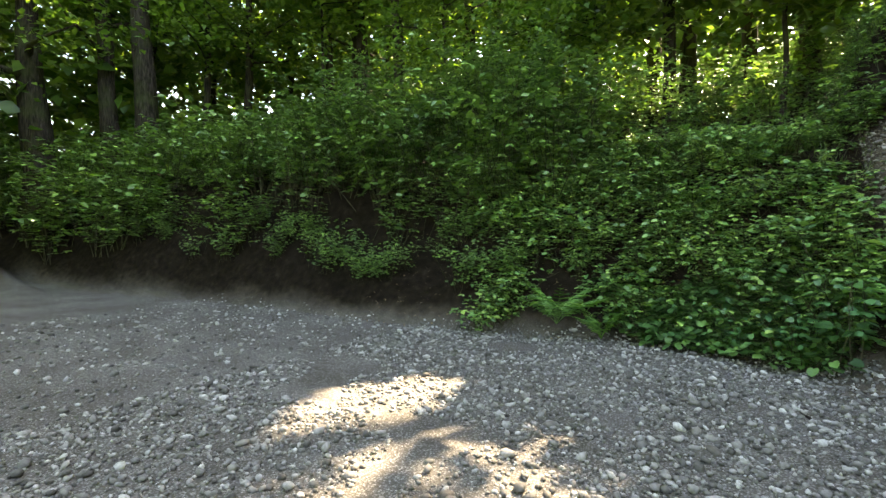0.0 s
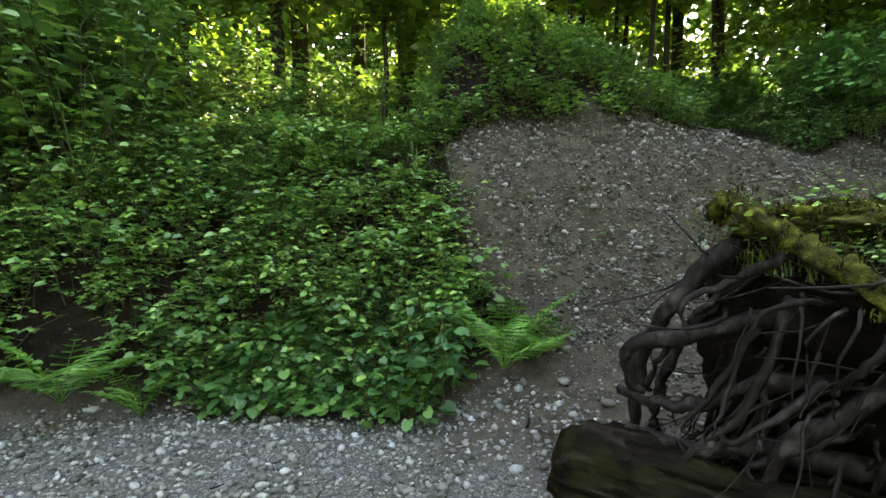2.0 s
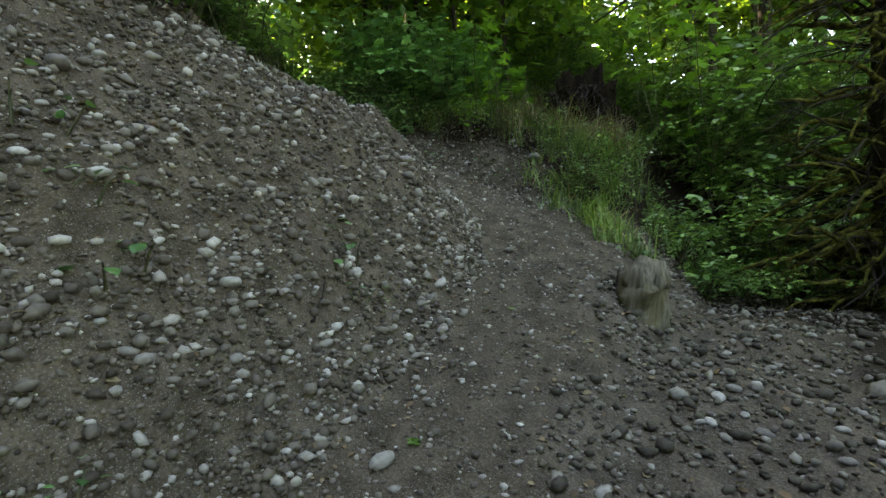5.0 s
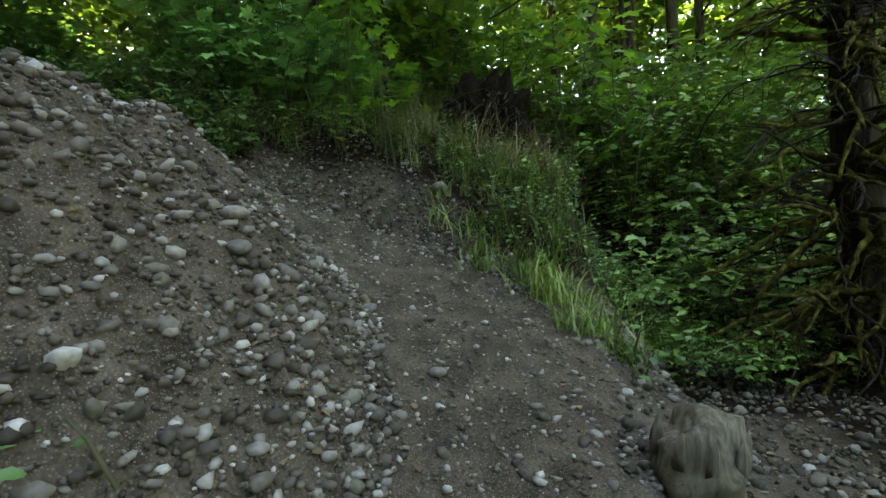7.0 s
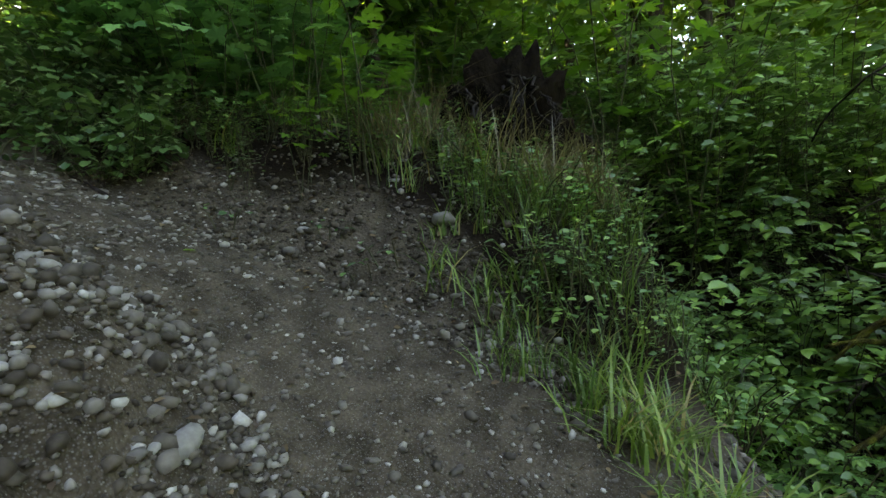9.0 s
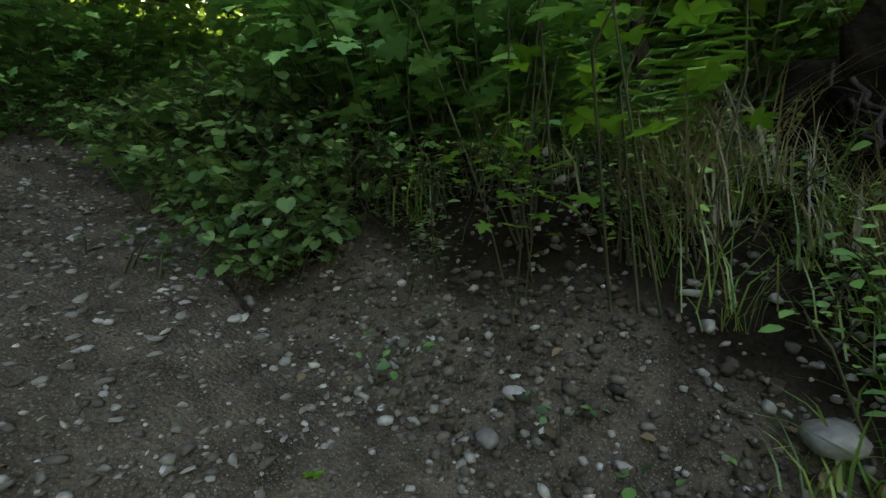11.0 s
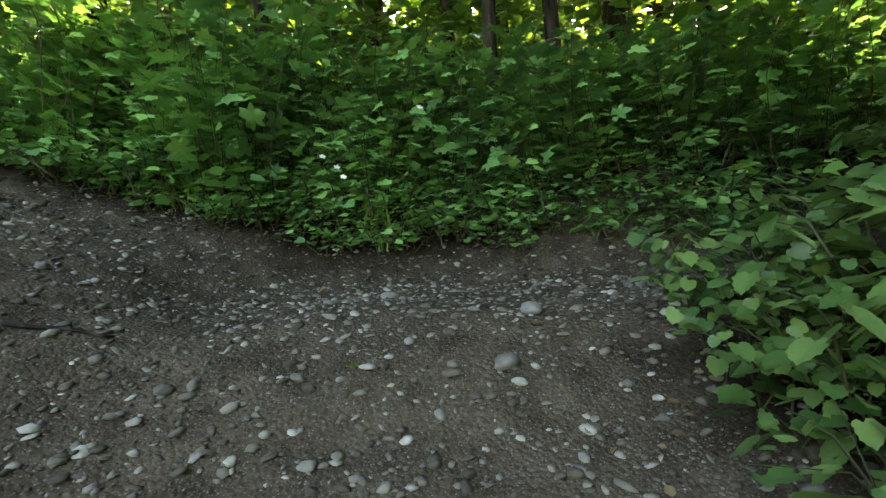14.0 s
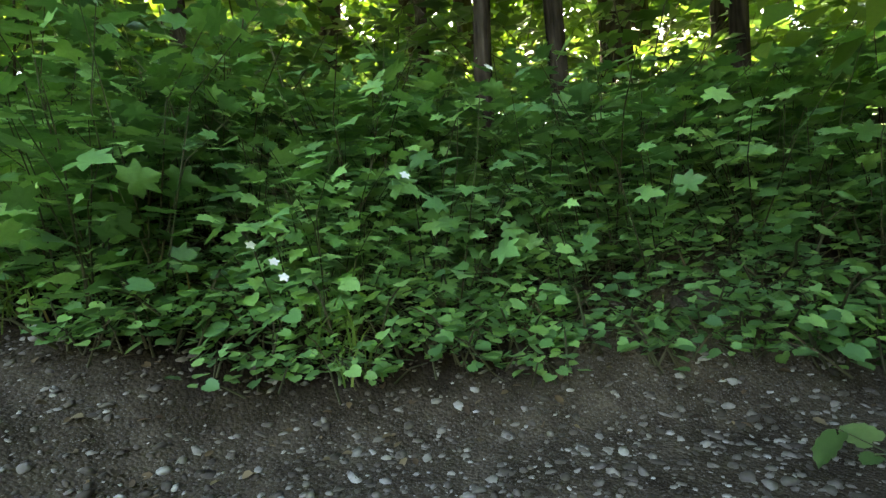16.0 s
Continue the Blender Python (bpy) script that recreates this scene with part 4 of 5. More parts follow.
def root_plate():
    r = np.random.default_rng(31)
    t = thing("upturned_root_plate", pose(0, 0, 0), "upturned tree root plate of shade-darkened soil, tangled roots and moss", "tree root")

    def hollow(c):
        k = math.exp(-((c.y + 0.15) ** 2 / 0.35 + (c.z + 0.25) ** 2 / 0.4))
        if c.x < 0.2:
            c.x += 0.75 * k

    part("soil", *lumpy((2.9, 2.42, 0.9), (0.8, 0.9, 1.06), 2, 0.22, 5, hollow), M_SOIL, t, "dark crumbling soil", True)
    cap = bend([(2.36, 2.98, 1.86), (2.26, 2.82, 1.93), (2.2, 2.55, 1.9), (2.2, 2.25, 1.74), (2.25, 1.9, 1.52), (2.3, 1.65, 1.3)], 14, r, 0.012)
    cap = bend(cap, 44, r, 0.012)
    part("moss", *tube(cap, np.linspace(0.055, 0.04, 44), 10, r, 1.0), M_MOSS, t, "yellow-green moss", True)
    part("moss", *lumpy((2.78, 2.58, 1.82), (0.46, 0.42, 0.11), 5, 0.34, 5), M_MOSS, t, "yellow-green moss", True)
    tufts = [place(grass(300 + i, 14, 0.038, 0.03, 0.003), *(cap[r.integers(44)] + r.normal(0, 0.035, 3)), r.uniform(0, 6.28), r.uniform(0.6, 1.3)) for i in range(80)]
    for i in range(150):
        a, q = r.uniform(0, 6.28), math.sqrt(r.random())
        tufts.append(place(grass(400 + i, 12, 0.05, 0.035, 0.003), 2.78 + 0.46 * q * math.cos(a), 2.58 + 0.42 * q * math.sin(a), 1.82 + 0.10 * math.sqrt(max(0.0, 1 - q * q)), r.uniform(0, 6.28), r.uniform(0.6, 1.4)))
    tagged(part("moss_fringe", *join(tufts), M_MOSS, t), kind="stuff")
    roots = [
        ([(2.75, 2.35, 1.35), (2.25, 2.5, 1.32), (1.95, 2.68, 1.22), (1.72, 2.82, 1.15), (1.73, 2.88, 1.0), (1.79, 2.88, 0.86)], 0.052, 0.034),
        ([(2.7, 2.2, 1.05), (2.2, 2.42, 1.02), (1.98, 2.62, 0.86), (1.83, 2.74, 0.84), (1.71, 2.95, 0.84)], 0.05, 0.025),
        ([(2.6, 2.0, 0.72), (2.12, 2.3, 0.74), (1.88, 2.55, 0.66), (1.66, 2.76, 0.70)], 0.06, 0.03),
        ([(2.35, 2.8, 1.75), (2.08, 2.92, 1.42), (1.96, 3.08, 1.1), (1.93, 3.16, 0.7), (1.95, 3.22, 0.2)], 0.055, 0.035),
        ([(2.4, 2.7, 1.6), (2.1, 2.8, 1.3), (1.98, 2.96, 1.05), (1.96, 3.06, 0.8)], 0.035, 0.016),
        ([(2.3, 2.55, 1.6), (2.1, 2.62, 1.45), (1.98, 2.72, 1.28), (1.94, 2.85, 1.1)], 0.02, 0.01),
        ([(2.6, 1.9, 1.2), (2.2, 2.1, 0.95), (2.05, 2.25, 0.62), (2.0, 2.3, 0.3)], 0.05, 0.03),
        ([(2.7, 1.7, 0.9), (2.3, 1.8, 0.75), (2.05, 1.95, 0.55), (1.92, 2.0, 0.3)], 0.055, 0.03),
        ([(2.2, 2.42, 1.02), (2.08, 2.3, 0.86), (1.98, 2.2, 0.8)], 0.022, 0.01),
        ([(2.6, 2.9, 1.5), (2.3, 3.12, 1.2), (2.15, 3.25, 0.8), (2.12, 3.3, 0.25)], 0.05, 0.03),
        ([(2.9, 3.1, 1.3), (2.7, 3.35, 0.9), (2.6, 3.42, 0.3)], 0.05, 0.03)]
    for pts, a, b in roots:
        q = bend(pts, 16, r, 0.006)
        part("root", *craggy(tube(bend(q, 34), np.linspace(a, b, 34), 9, r, 0.12), 0.022, 11.0, a * 100), M_ROOT, t, "grey weathered bent root", True)
    for i in range(11):
        s = np.array([r.uniform(2.15, 2.5), r.uniform(1.75, 2.7), r.uniform(0.7, 1.75)])
        e = s + np.array([r.uniform(-0.45, -0.15), r.uniform(0.0, 0.25), r.uniform(-0.8, -0.25)])
        q = bend([s, (s + e) / 2 + r.normal(0, 0.09, 3), e, e + r.normal(0, 0.08, 3) + (0, 0, -0.1)], 20, r, 0.006)
        a = r.uniform(0.012, 0.03)
        part("root", *craggy(tube(q, np.linspace(a, a * 0.4, 20), 7, r, 0.2), 0.012, 14.0, i), M_ROOT, t, "grey weathered bent root", True)
    for _ in range(110):
        s = np.array([r.uniform(2.1, 2.6), r.uniform(1.7, 3.1), r.uniform(0.5, 1.75)])
        q = [s]
        d = np.array([-0.5, r.normal(0.25, 0.3), -0.6])
        for _ in range(5):
            d = d + r.normal(0, 0.35, 3)
            q.append(q[-1] + d * 0.075)
        part("rootlet", *tube(bend(q, 8), np.linspace(r.uniform(0.006, 0.014), 0.003, 8), 4), M_ROOT, t, smooth=True)
    return t


root_plate()


def fallen_log():
    r = np.random.default_rng(33)
    a, b = np.array([1.34, 3.0, 0.40]), np.array([3.0, 1.15, 0.45])
    ln = float(np.linalg.norm(b - a))
    m = (Vector(b - a)).to_track_quat("Z", "Y").to_matrix().to_4x4()
    t = thing("fallen_log", Matrix.Translation(a) @ m, "rotten fallen log with torn bark and moss", "log")
    n = 70
    k = np.linspace(0, ln, n)
    p = np.stack([0.02 * np.sin(k * 3), 0.02 * np.cos(k * 2), k], 1)
    rad = 0.25 + 0.02 * np.sin(k * 5)
    rad[:5] = (0.10, 0.16, 0.2, 0.225, 0.24)
    part("trunk", *craggy(tube(p, rad, 34, r, 0.06), 0.05, 6.0), M_LOG, t, smooth=True)
    for j in range(7):
        ang, w = r.uniform(0, 6.28), r.uniform(0.02, 0.05)
        z0 = r.uniform(0.0, ln * 0.6)
        q = [np.array([math.cos(ang) * 0.25, math.sin(ang) * 0.25, z0 + s * 0.12]) for s in range(5)]
        part("bark_strip", *tube(q, [0.01, w, w, w * 0.7, 0.008], 5, r, 0.5), M_LOG, t, smooth=True)
    part("moss", *lumpy((-0.02, -0.16, 0.28), (0.11, 0.12, 0.26), 8, 0.4, 3), M_MOSS, t, "thin green moss", True)
    return t


fallen_log()


def stump():
    r = np.random.default_rng(34)
    x, y = 5.86, 4.36
    t = thing("tree_stump", pose(x, y, 0.93, 4, -8, 20), "pale weathered tree stump at the path edge", "stump")
    n = 10
    p = np.stack([np.zeros(n), np.zeros(n), np.linspace(-0.1, 0.74, n)], 1)
    p[-1] += (0.05, 0.02, -0.02)
    part("wood", *craggy(tube(bend(p, 26), np.interp(np.linspace(0, 9, 26), range(10), [0.26, 0.235, 0.22, 0.21, 0.205, 0.2, 0.195, 0.185, 0.165, 0.07]), 26, r, 0.08), 0.045, 7.0), M_STUMP, t, smooth=True)
    for j in range(9):
        a = j * 0.7
        q = [(math.cos(a) * 0.17, math.sin(a) * 0.17, 0.55 + 0.05 * s) for s in range(4)]
        part("splinter", *tube(q, [0.03, 0.03, 0.02, 0.003], 4, r, 0.4), M_STUMP, t)
    return t


stump()


def second_plate():
    t = thing("old_root_mound", pose(0, 0, 0), "old root mound, darkened for shade, with thin hanging roots", "tree root")
    # near-black lump, its colour standing in for a shaded hollow
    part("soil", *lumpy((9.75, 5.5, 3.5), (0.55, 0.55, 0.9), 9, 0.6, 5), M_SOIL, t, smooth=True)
    r = np.random.default_rng(35)
    for i in range(46):
        s = np.array([9.25 + r.uniform(0, 0.3), 5.05 + r.uniform(0, 0.9), 3.75 + r.uniform(-0.6, 0.5)])
        q = bend([s, s + (-0.12, -0.08, -0.12), s + (-0.2, -0.1, -0.35), s + (-0.22 + r.normal(0, 0.1), -0.12 + r.normal(0, 0.15), -0.6)], 12, r, 0.025)
        part("root", *tube(q, np.linspace(r.uniform(0.006, 0.022), 0.003, 12), 5), M_ROOT, t, smooth=True)
    return t


second_plate()


def dead_top():
    """A dead fallen tree top with mossy drooping branches, over the gully."""
    r = np.random.default_rng(36)
    t = thing("dead_tree_top", pose(0, 0, 0), "dead mossy tree top with tangled drooping branches", "dead tree")
    spine = bend([(8.8, 1.95, 0.5), (8.78, 2.0, 2.0), (8.85, 2.0, 4.0), (8.95, 1.9, 6.0), (9.0, 1.9, 7.6)], 20, r, 0.025)
    part("trunk", *tube(spine, np.linspace(0.24, 0.10, 20), 11, r, 0.4), M_BARK, t, smooth=True)
    for i in range(300):
        b = spine[int(r.uniform(0.06, 0.93) * 19)] + r.normal(0, 0.05, 3)
        d = np.array([r.normal(-0.75, 0.45), r.normal(0.4, 0.75), r.normal(0.12, 0.22)])
        ln = r.uniform(0.7, 1.75)
        q = [b]
        for k in range(9):
            d = d + np.array([0, 0, -0.075]) + r.normal(0, 0.17, 3)
            d *= 1.0 / max(0.6, np.linalg.norm(d))
            q.append(q[-1] + d * ln / 9)
        q = np.array(q)
        q[:, 0] = np.maximum(q[:, 0], 7.15 + 0.2 * r.random(10))
        mossy = r.random() < 0.65
        pcs = [tube(bend(q, 14), np.linspace(r.uniform(0.012, 0.024), 0.006, 14) * (2.1 if mossy else 1), 5, r, 0.9)]
        for k in range(5):
            s0 = q[r.integers(2, 9)]
            e = s0 + np.array([r.normal(-0.1, 0.16), r.normal(0.05, 0.16), r.uniform(-0.28, 0.02)])
            pcs.append(tube(bend([s0, (s0 + e) / 2 + r.normal(0, 0.03, 3), e], 6), np.linspace(0.009, 0.003, 6), 3))
        part("mossy_branch" if mossy else "branch", *join(pcs), M_MOSS if mossy else M_ROOT, t, smooth=True)
    return t


dead_top()


# ---- ferns and single plants ----
def fern(x, y, seed, fronds, length, label):
    r = np.random.default_rng(seed)
    t = thing("fern", pose(x, y, float(ground_z(x, y))), label, "fern", "ferns")
    for i in range(fronds):
        az = 6.28 * i / fronds + r.normal(0, 0.25)
        ln = length * r.uniform(0.7, 1.1)
        up = r.uniform(0.75, 1.3)
        k = np.linspace(0, 1, 17)
        run = ln * (k * math.cos(up) + 0.25 * k ** 2)
        h = ln * (k * math.sin(up) - 0.27 * k ** 2.4)
        p = np.stack([np.cos(az) * run, np.sin(az) * run, h], 1)
        tan = np.gradient(p, axis=0)
        pitch = np.arctan2(tan[:, 2], np.hypot(tan[:, 0], tan[:, 1]))
        sel = k > 0.14
        env = np.sin(np.pi * np.clip((k - 0.08) / 0.95, 0, 1)) ** 0.7 * ln * 0.24 * (1.15 - 0.5 * k)
        pcs = [tube(p, np.linspace(0.005, 0.0015, 17), 3)]
        for sgn in (1, -1):
            n = sel.sum()
            pcs.append(set_leaves("pinna", p[sel], np.full(n, az + sgn * 1.2) + r.normal(0, 0.06, n), pitch[sel] * 0.3 - 0.15 + r.normal(0, 0.08, n), sgn * pitch[sel] * 0.8 + r.normal(0, 0.1, n), env[sel]))
        part("frond", *join(pcs), M_FERN, t)
    return t


fern(-2.95, 5.6, 41, 13, 1.2, "green lady fern with wide fronds at the bank foot")
fern(-2.2, 5.65, 42, 10, 0.95, "small green fern at the bank foot")
fern(1.6, 5.25, 43, 15, 1.2, "bright green fern beside the gravel slope")
fern(1.98, 5.3, 44, 9, 0.75, "small bright green fern among herbs")
fern(8.75, 5.0, 45, 7, 0.5, "dark fern on the grassy edge")
fern(9.3, 6.7, 46, 9, 1.0, "sword fern hanging over the root mound")
fern(8.6, 3.9, 49, 8, 0.7, "dark green fern on the gully side")
fern(9.2, 4.2, 50, 8, 0.7, "dark green fern on the gully side")


TUFTS = [grass(70 + k, 22, 0.55, 0.09, 0.004) for k in range(4)]
SHORT = [grass(75 + k, 26, 0.22, 0.06, 0.004) for k in range(3)]


def meadow(name, tufts, x, y, r, s0, s1, mat, label, lift=0.0):
    z = ground_z(x, y) + lift
    ob = part(name, *join([place(tufts[r.integers(len(tufts))], x[i], y[i], z[i] - 0.01, r.uniform(0, 6.28), r.uniform(s0, s1)) for i in range(len(x))]), mat)
    return tagged(ob, label, "grass", kind="stuff")


x, y, r = spots(105, 7.2, 9.9, 4.3, 7.7, lambda x, y: (trodden(x, y) < -0.35) & (x > bank_edge(y) + 0.05) & (value_noise(x, y, 0.4, 90) > -0.25), 80)
meadow("bank_grass", TUFTS, x, y, r, 0.45, 1.05, M_GRASS, "long green grass on the eastern bank")
x, y, r = spots(46, 8.6, 9.6, 4.7, 6.5, lambda x, y: x > 0, 81)
meadow("dry_grass", TUFTS, x, y, r, 0.7, 1.3, M_DRYGRASS, "dry straw-coloured grass at the root mound", 0.15)
x, y, r = spots(45, 6.7, 8.3, 4.3, 6.0, lambda x, y: (trodden(x, y) < 0.0) & (trodden(x, y) > -0.5), 82)
meadow("edge_grass", SHORT, x, y, r, 0.8, 1.6, M_GRASS, "short green grass along the path edge")
x, y, r = spots(34, 0.1, 1.6, 5.6, 7.3, lambda x, y: (bare(x, y) < 0.6) & (value_noise(x, y, 0.5, 92) > -0.2), 83)
meadow("slope_grass", TUFTS, x, y, r, 0.5, 1.1, M_GRASS, "tall soft grass beside the gravel slope")
x, y, r = spots(70, 2.2, 3.6, 1.3, 3.0, lambda x, y: x > 0, 84)
meadow("mound_grass", SHORT, x, y, r, 0.8, 1.6, M_GRASS, "thin green grass on the root mound", 1.45)
x, y, r = spots(18, 4.5, 8.5, 11.6, 12.2, lambda x, y: trodden(x, y) < 0.05, 85)
meadow("upper_grass", SHORT, x, y, r, 0.9, 1.5, M_GRASS, "grass tufts among the path edge plants")

HERB = [bush(90 + k, 6, 0.45, 0.28, 8, 0.055, "oval", 1, 0.3, upright=0.8) for k in range(3)]
x, y, r = spots(240, 7.5, 10.4, 4.3, 8.3, lambda x, y: (trodden(x, y) < -0.3) & (x > bank_edge(y) + 0.15), 86)
sward("east_bank_herbs", HERB, x, y, r, 0.5, 1.1, M_BRAMBLE, "green herbs and brambles on the eastern bank", "herbs")
x, y, r = spots(120, 2.4, 5.2, 0.0, 2.3, lambda x, y: (x > 3.4) | (y < 1.4), 87)
sward("south_herbs", BRAMBLE + HERB, x, y, r, 0.8, 1.5, M_BRAMBLE, "green herbs on the southern mound", "herbs")
x, y, r = spots(40, 2.3, 3.3, 1.7, 3.0, lambda x, y: x > 0, 88)
sward("root_plate_herbs", HERB, x, y, r, 0.5, 0.95, M_BRAMBLE, "small herbs growing on the mossy root plate", "herbs", 1.5)

x, y, r = spots(30, 7.6, 9.6, 2.2, 4.3, lambda x, y: (y < 4.4 - 0.15 * (x - 7)) & (x > 8.3 - 0.4 * (y - 3)), 89)
sward("gully_herbs", BRAMBLE + HERB, x, y, r, 0.7, 1.3, M_SHRUB, "dark green herbs on the gully floor", "herbs")
CUR = [bush(110 + k, 9, 0.4, 0.55, 11, 0.072, "round", 1, 0.1, droop=0.5, upright=0.2, stem_r=0.004) for k in range(3)]
cur = [bush_thing("currant_bush", s, M_CURRANT, pose(7.85 + 0.3 * k, 8.15 + 0.35 * k, float(ground_z(7.85 + 0.3 * k, 8.15 + 0.35 * k))), "trailing currant bush with pale lobed leaves", "bush", "currant bushes") for k, s in enumerate(CUR)]
x, y, r = spots(64, 7.9, 9.2, 8.0, 10.0, lambda x, y: trodden(x, y) < -0.12, 114)
sward("currant_thicket", CUR + LOW[:1], x, y, r, 0.6, 1.15, M_CURRANT, "low thicket of lobed currant leaves at the path", "undergrowth")
x, y, r = spots(16, 7.85, 8.7, 7.9, 9.9, lambda x, y: (trodden(x, y) < -0.02) & (trodden(x, y) > -0.7), 111)
grow(cur, x, y, r, 0.6, 0.95)
x, y, r = spots(34, 8.8, 10.4, 7.3, 10.0, lambda x, y: trodden(x, y) < -0.7, 112)
grow(thimbles, x, y, r, 0.8, 1.15)
x, y, r = spots(14, 8.3, 9.1, 6.9, 8.2, lambda x, y: trodden(x, y) < -0.4, 115)
sward("slope_foot_herbs", HERB, x, y, r, 0.5, 0.95, M_CURRANT, "small green plants on the dark soil beside the path", "herbs")
x, y, r = spots(4, 8.6, 9.0, 8.5, 9.9, lambda x, y: trodden(x, y) < -0.1, 113)
grow(thimbles, x, y, r, 0.4, 0.62)

ELDER = bush(120, 4, 1.8, 0.35, 5, 0.19, "oval", 5, 0.35, droop=0.3, upright=0.9, stem_r=0.009)
elder = bush_thing("elder_shoot", ELDER, M_ELDER, pose(0.88, 4.98, float(ground_z(0.88, 4.98))), "young elder with broad blue-green leaflets", "plant", "elder shoots")
for x, y, s in ((0.35, 5.15, 0.6), (0.62, 5.25, 0.8), (-0.3, 5.35, 0.5)):
    m = pose(x, y, float(ground_z(x, y)), 0, 0, 130 * x) @ Matrix.Scale(s, 4)
    copy_thing(elder, m).matrix_basis = m
MAP = bush(121, 4, 1.9, 0.5, 8, 0.15, "maple", 1, 0.25, droop=0.3, upright=0.9, stem_r=0.008)
maple = bush_thing("maple_sapling", MAP, M_MAPLE, pose(8.55, 6.35, float(ground_z(8.55, 6.35))), "young maple sapling with bright green leaves", "sapling", "maple saplings")
for x, y, s in ((8.8, 7.0, 1.1), (11.3, 4.6, 1.9), (10.9, 3.7, 1.7), (12.4, 4.3, 2.0), (9.4, 7.6, 1.2), (8.35, 6.9, 0.6), (11.2, 6.4, 1.6), (12.0, 5.6, 1.8)):
    z = float(ground_z(x, y))
    c = copy_thing(maple, pose(x, y, z, 0, 0, 70 * x))
    c.matrix_basis = pose(x, y, z, 0, 0, 70 * x) @ Matrix.Scale(s, 4)

SEED = [bush(130 + k, 3, 0.14, 0.10, 3, 0.05, "oval", 1, 0.3) for k in range(3)]
seedling = [bush_thing("seedling", s, M_BROAD, pose(2.3 + 0.2 * k, 5.9 + 0.3 * k, float(ground_z(2.3 + 0.2 * k, 5.9 + 0.3 * k))), "small green seedling on bare gravel", "seedling", "seedlings") for k, s in enumerate(SEED)]
r = np.random.default_rng(131)
x = np.array([3.05, 3.1, 3.0, 4.3, 4.36, 4.42, 4.4, 2.5, 2.55, 2.2, 6.7, 6.62, 6.66, 8.1, 8.0, 8.15, 7.95, 7.5, 7.42, 8.05])
y = np.array([6.4, 6.2, 6.6, 5.85, 5.95, 6.1, 5.75, 5.75, 6.3, 6.6, 4.42, 4.36, 4.5, 7.26, 7.3, 6.6, 6.3, 8.3, 8.4, 6.1])
grow(seedling, x, y, r, 0.8, 1.7, 0.0)


def flower(x, y, z):
    t = thing("white_flower", pose(x, y, z, 50, 0, 30), "white five-petalled thimbleberry flower", "flower", "white flowers")
    for i in range(5):
        v, f = set_leaves("oval", [(0, 0, 0)], np.array([i * 1.257]), np.array([0.2]), np.array([0.0]), np.array([0.026]))
        part("petal", v, f, M_PETAL, t)


for p in ((6.88, 11.35, 5.43), (6.29, 11.5, 5.12), (6.2, 11.5, 5.2), (6.33, 11.48, 5.05), (7.3, 11.5, 5.9)):
    flower(*p)


# ---- litter: dead leaves, twigs and fallen leaves ----
x, y, r = spots(5200, -7, 10, 2.2, 11.8, lambda x, y: (trodden(x, y) < 0.25) & (trodden(x, y) > -2.2), 170)
n = len(x)
litter = part("leaf_litter", *set_leaves("kite", np.stack([x, y, ground_z(x, y) + 0.012], 1), r.uniform(0, 6.28, n), r.normal(0, 0.25, n), r.normal(0, 0.3, n), r.uniform(0.02, 0.06, n)), M_LITTER)
tagged(litter, "brown dead leaf litter on the soil", "leaf litter", kind="stuff")


def twig(x, y, yaw, ln, rad, seed):
    r = np.random.default_rng(seed)
    d = np.array([math.cos(yaw), math.sin(yaw)])
    k = np.linspace(-0.5, 0.5, 7)
    px, py = x + d[0] * ln * k + r.normal(0, 0.02 * ln, 7), y + d[1] * ln * k + r.normal(0, 0.02 * ln, 7)
    p = np.stack([px, py, ground_z(px, py) + rad * 0.8], 1)
    ob = part("twig", *tube(p, np.linspace(rad, rad * 0.4, 7), 6, r, 0.4), M_ROOT, smooth=True)
    tagged(ob, "short dead brown twig lying on the ground", "twig", "fallen twigs")


for i, (x, y, a, ln) in enumerate(((-0.9, 4.1, 0.5, 0.18), (4.05, 5.95, 0.3, 0.22), (1.6, 4.4, 1.2, 0.25), (5.3, 10.6, 0.1, 0.45), (5.6, 9.9, 0.4, 0.3), (0.4, 3.4, 2.0, 0.2), (-2.0, 4.6, 0.9, 0.3), (2.9, 4.5, 0.4, 0.2), (7.75, 8.1, 1.5, 0.3), (-0.2, 5.9, 0.8, 0.7), (-1.4, 6.3, 1.9, 0.8), (-2.6, 6.6, 0.3, 0.6))):
    twig(x, y, a, ln, 0.007 + 0.004 * (i % 3), 180 + i)


def fallen_leaf(x, y, yaw, s):
    v, f = set_leaves("maple", [(0, 0, 0)], np.array([yaw]), np.array([0.15]), np.array([0.1]), np.array([s]))
    ob = part("fallen_leaf", v, f, M_MAPLE)
    ob.matrix_basis = pose(x, y, float(ground_z(x, y)) + 0.02)
    tagged(ob, "single fallen green leaf lying on the dirt path", "leaf", "fallen leaves")


for p in ((3.78, 5.15, 0.4, 0.07), (7.45, 7.1, 2.0, 0.06), (5.1, 5.1, 1.0, 0.05), (6.6, 9.9, 2.6, 0.04)):
    fallen_leaf(*p)


# ---- stones ----
def ico(sub):
    bm = bmesh.new()
    bmesh.ops.create_icosphere(bm, subdivisions=sub, radius=1)
    v = np.array([q.co[:] for q in bm.verts])
    f = np.array([[q.index for q in p.verts] for p in bm.faces])
    bm.free()
    return v, f


ICO1, ICO2 = ico(1), ico(2)


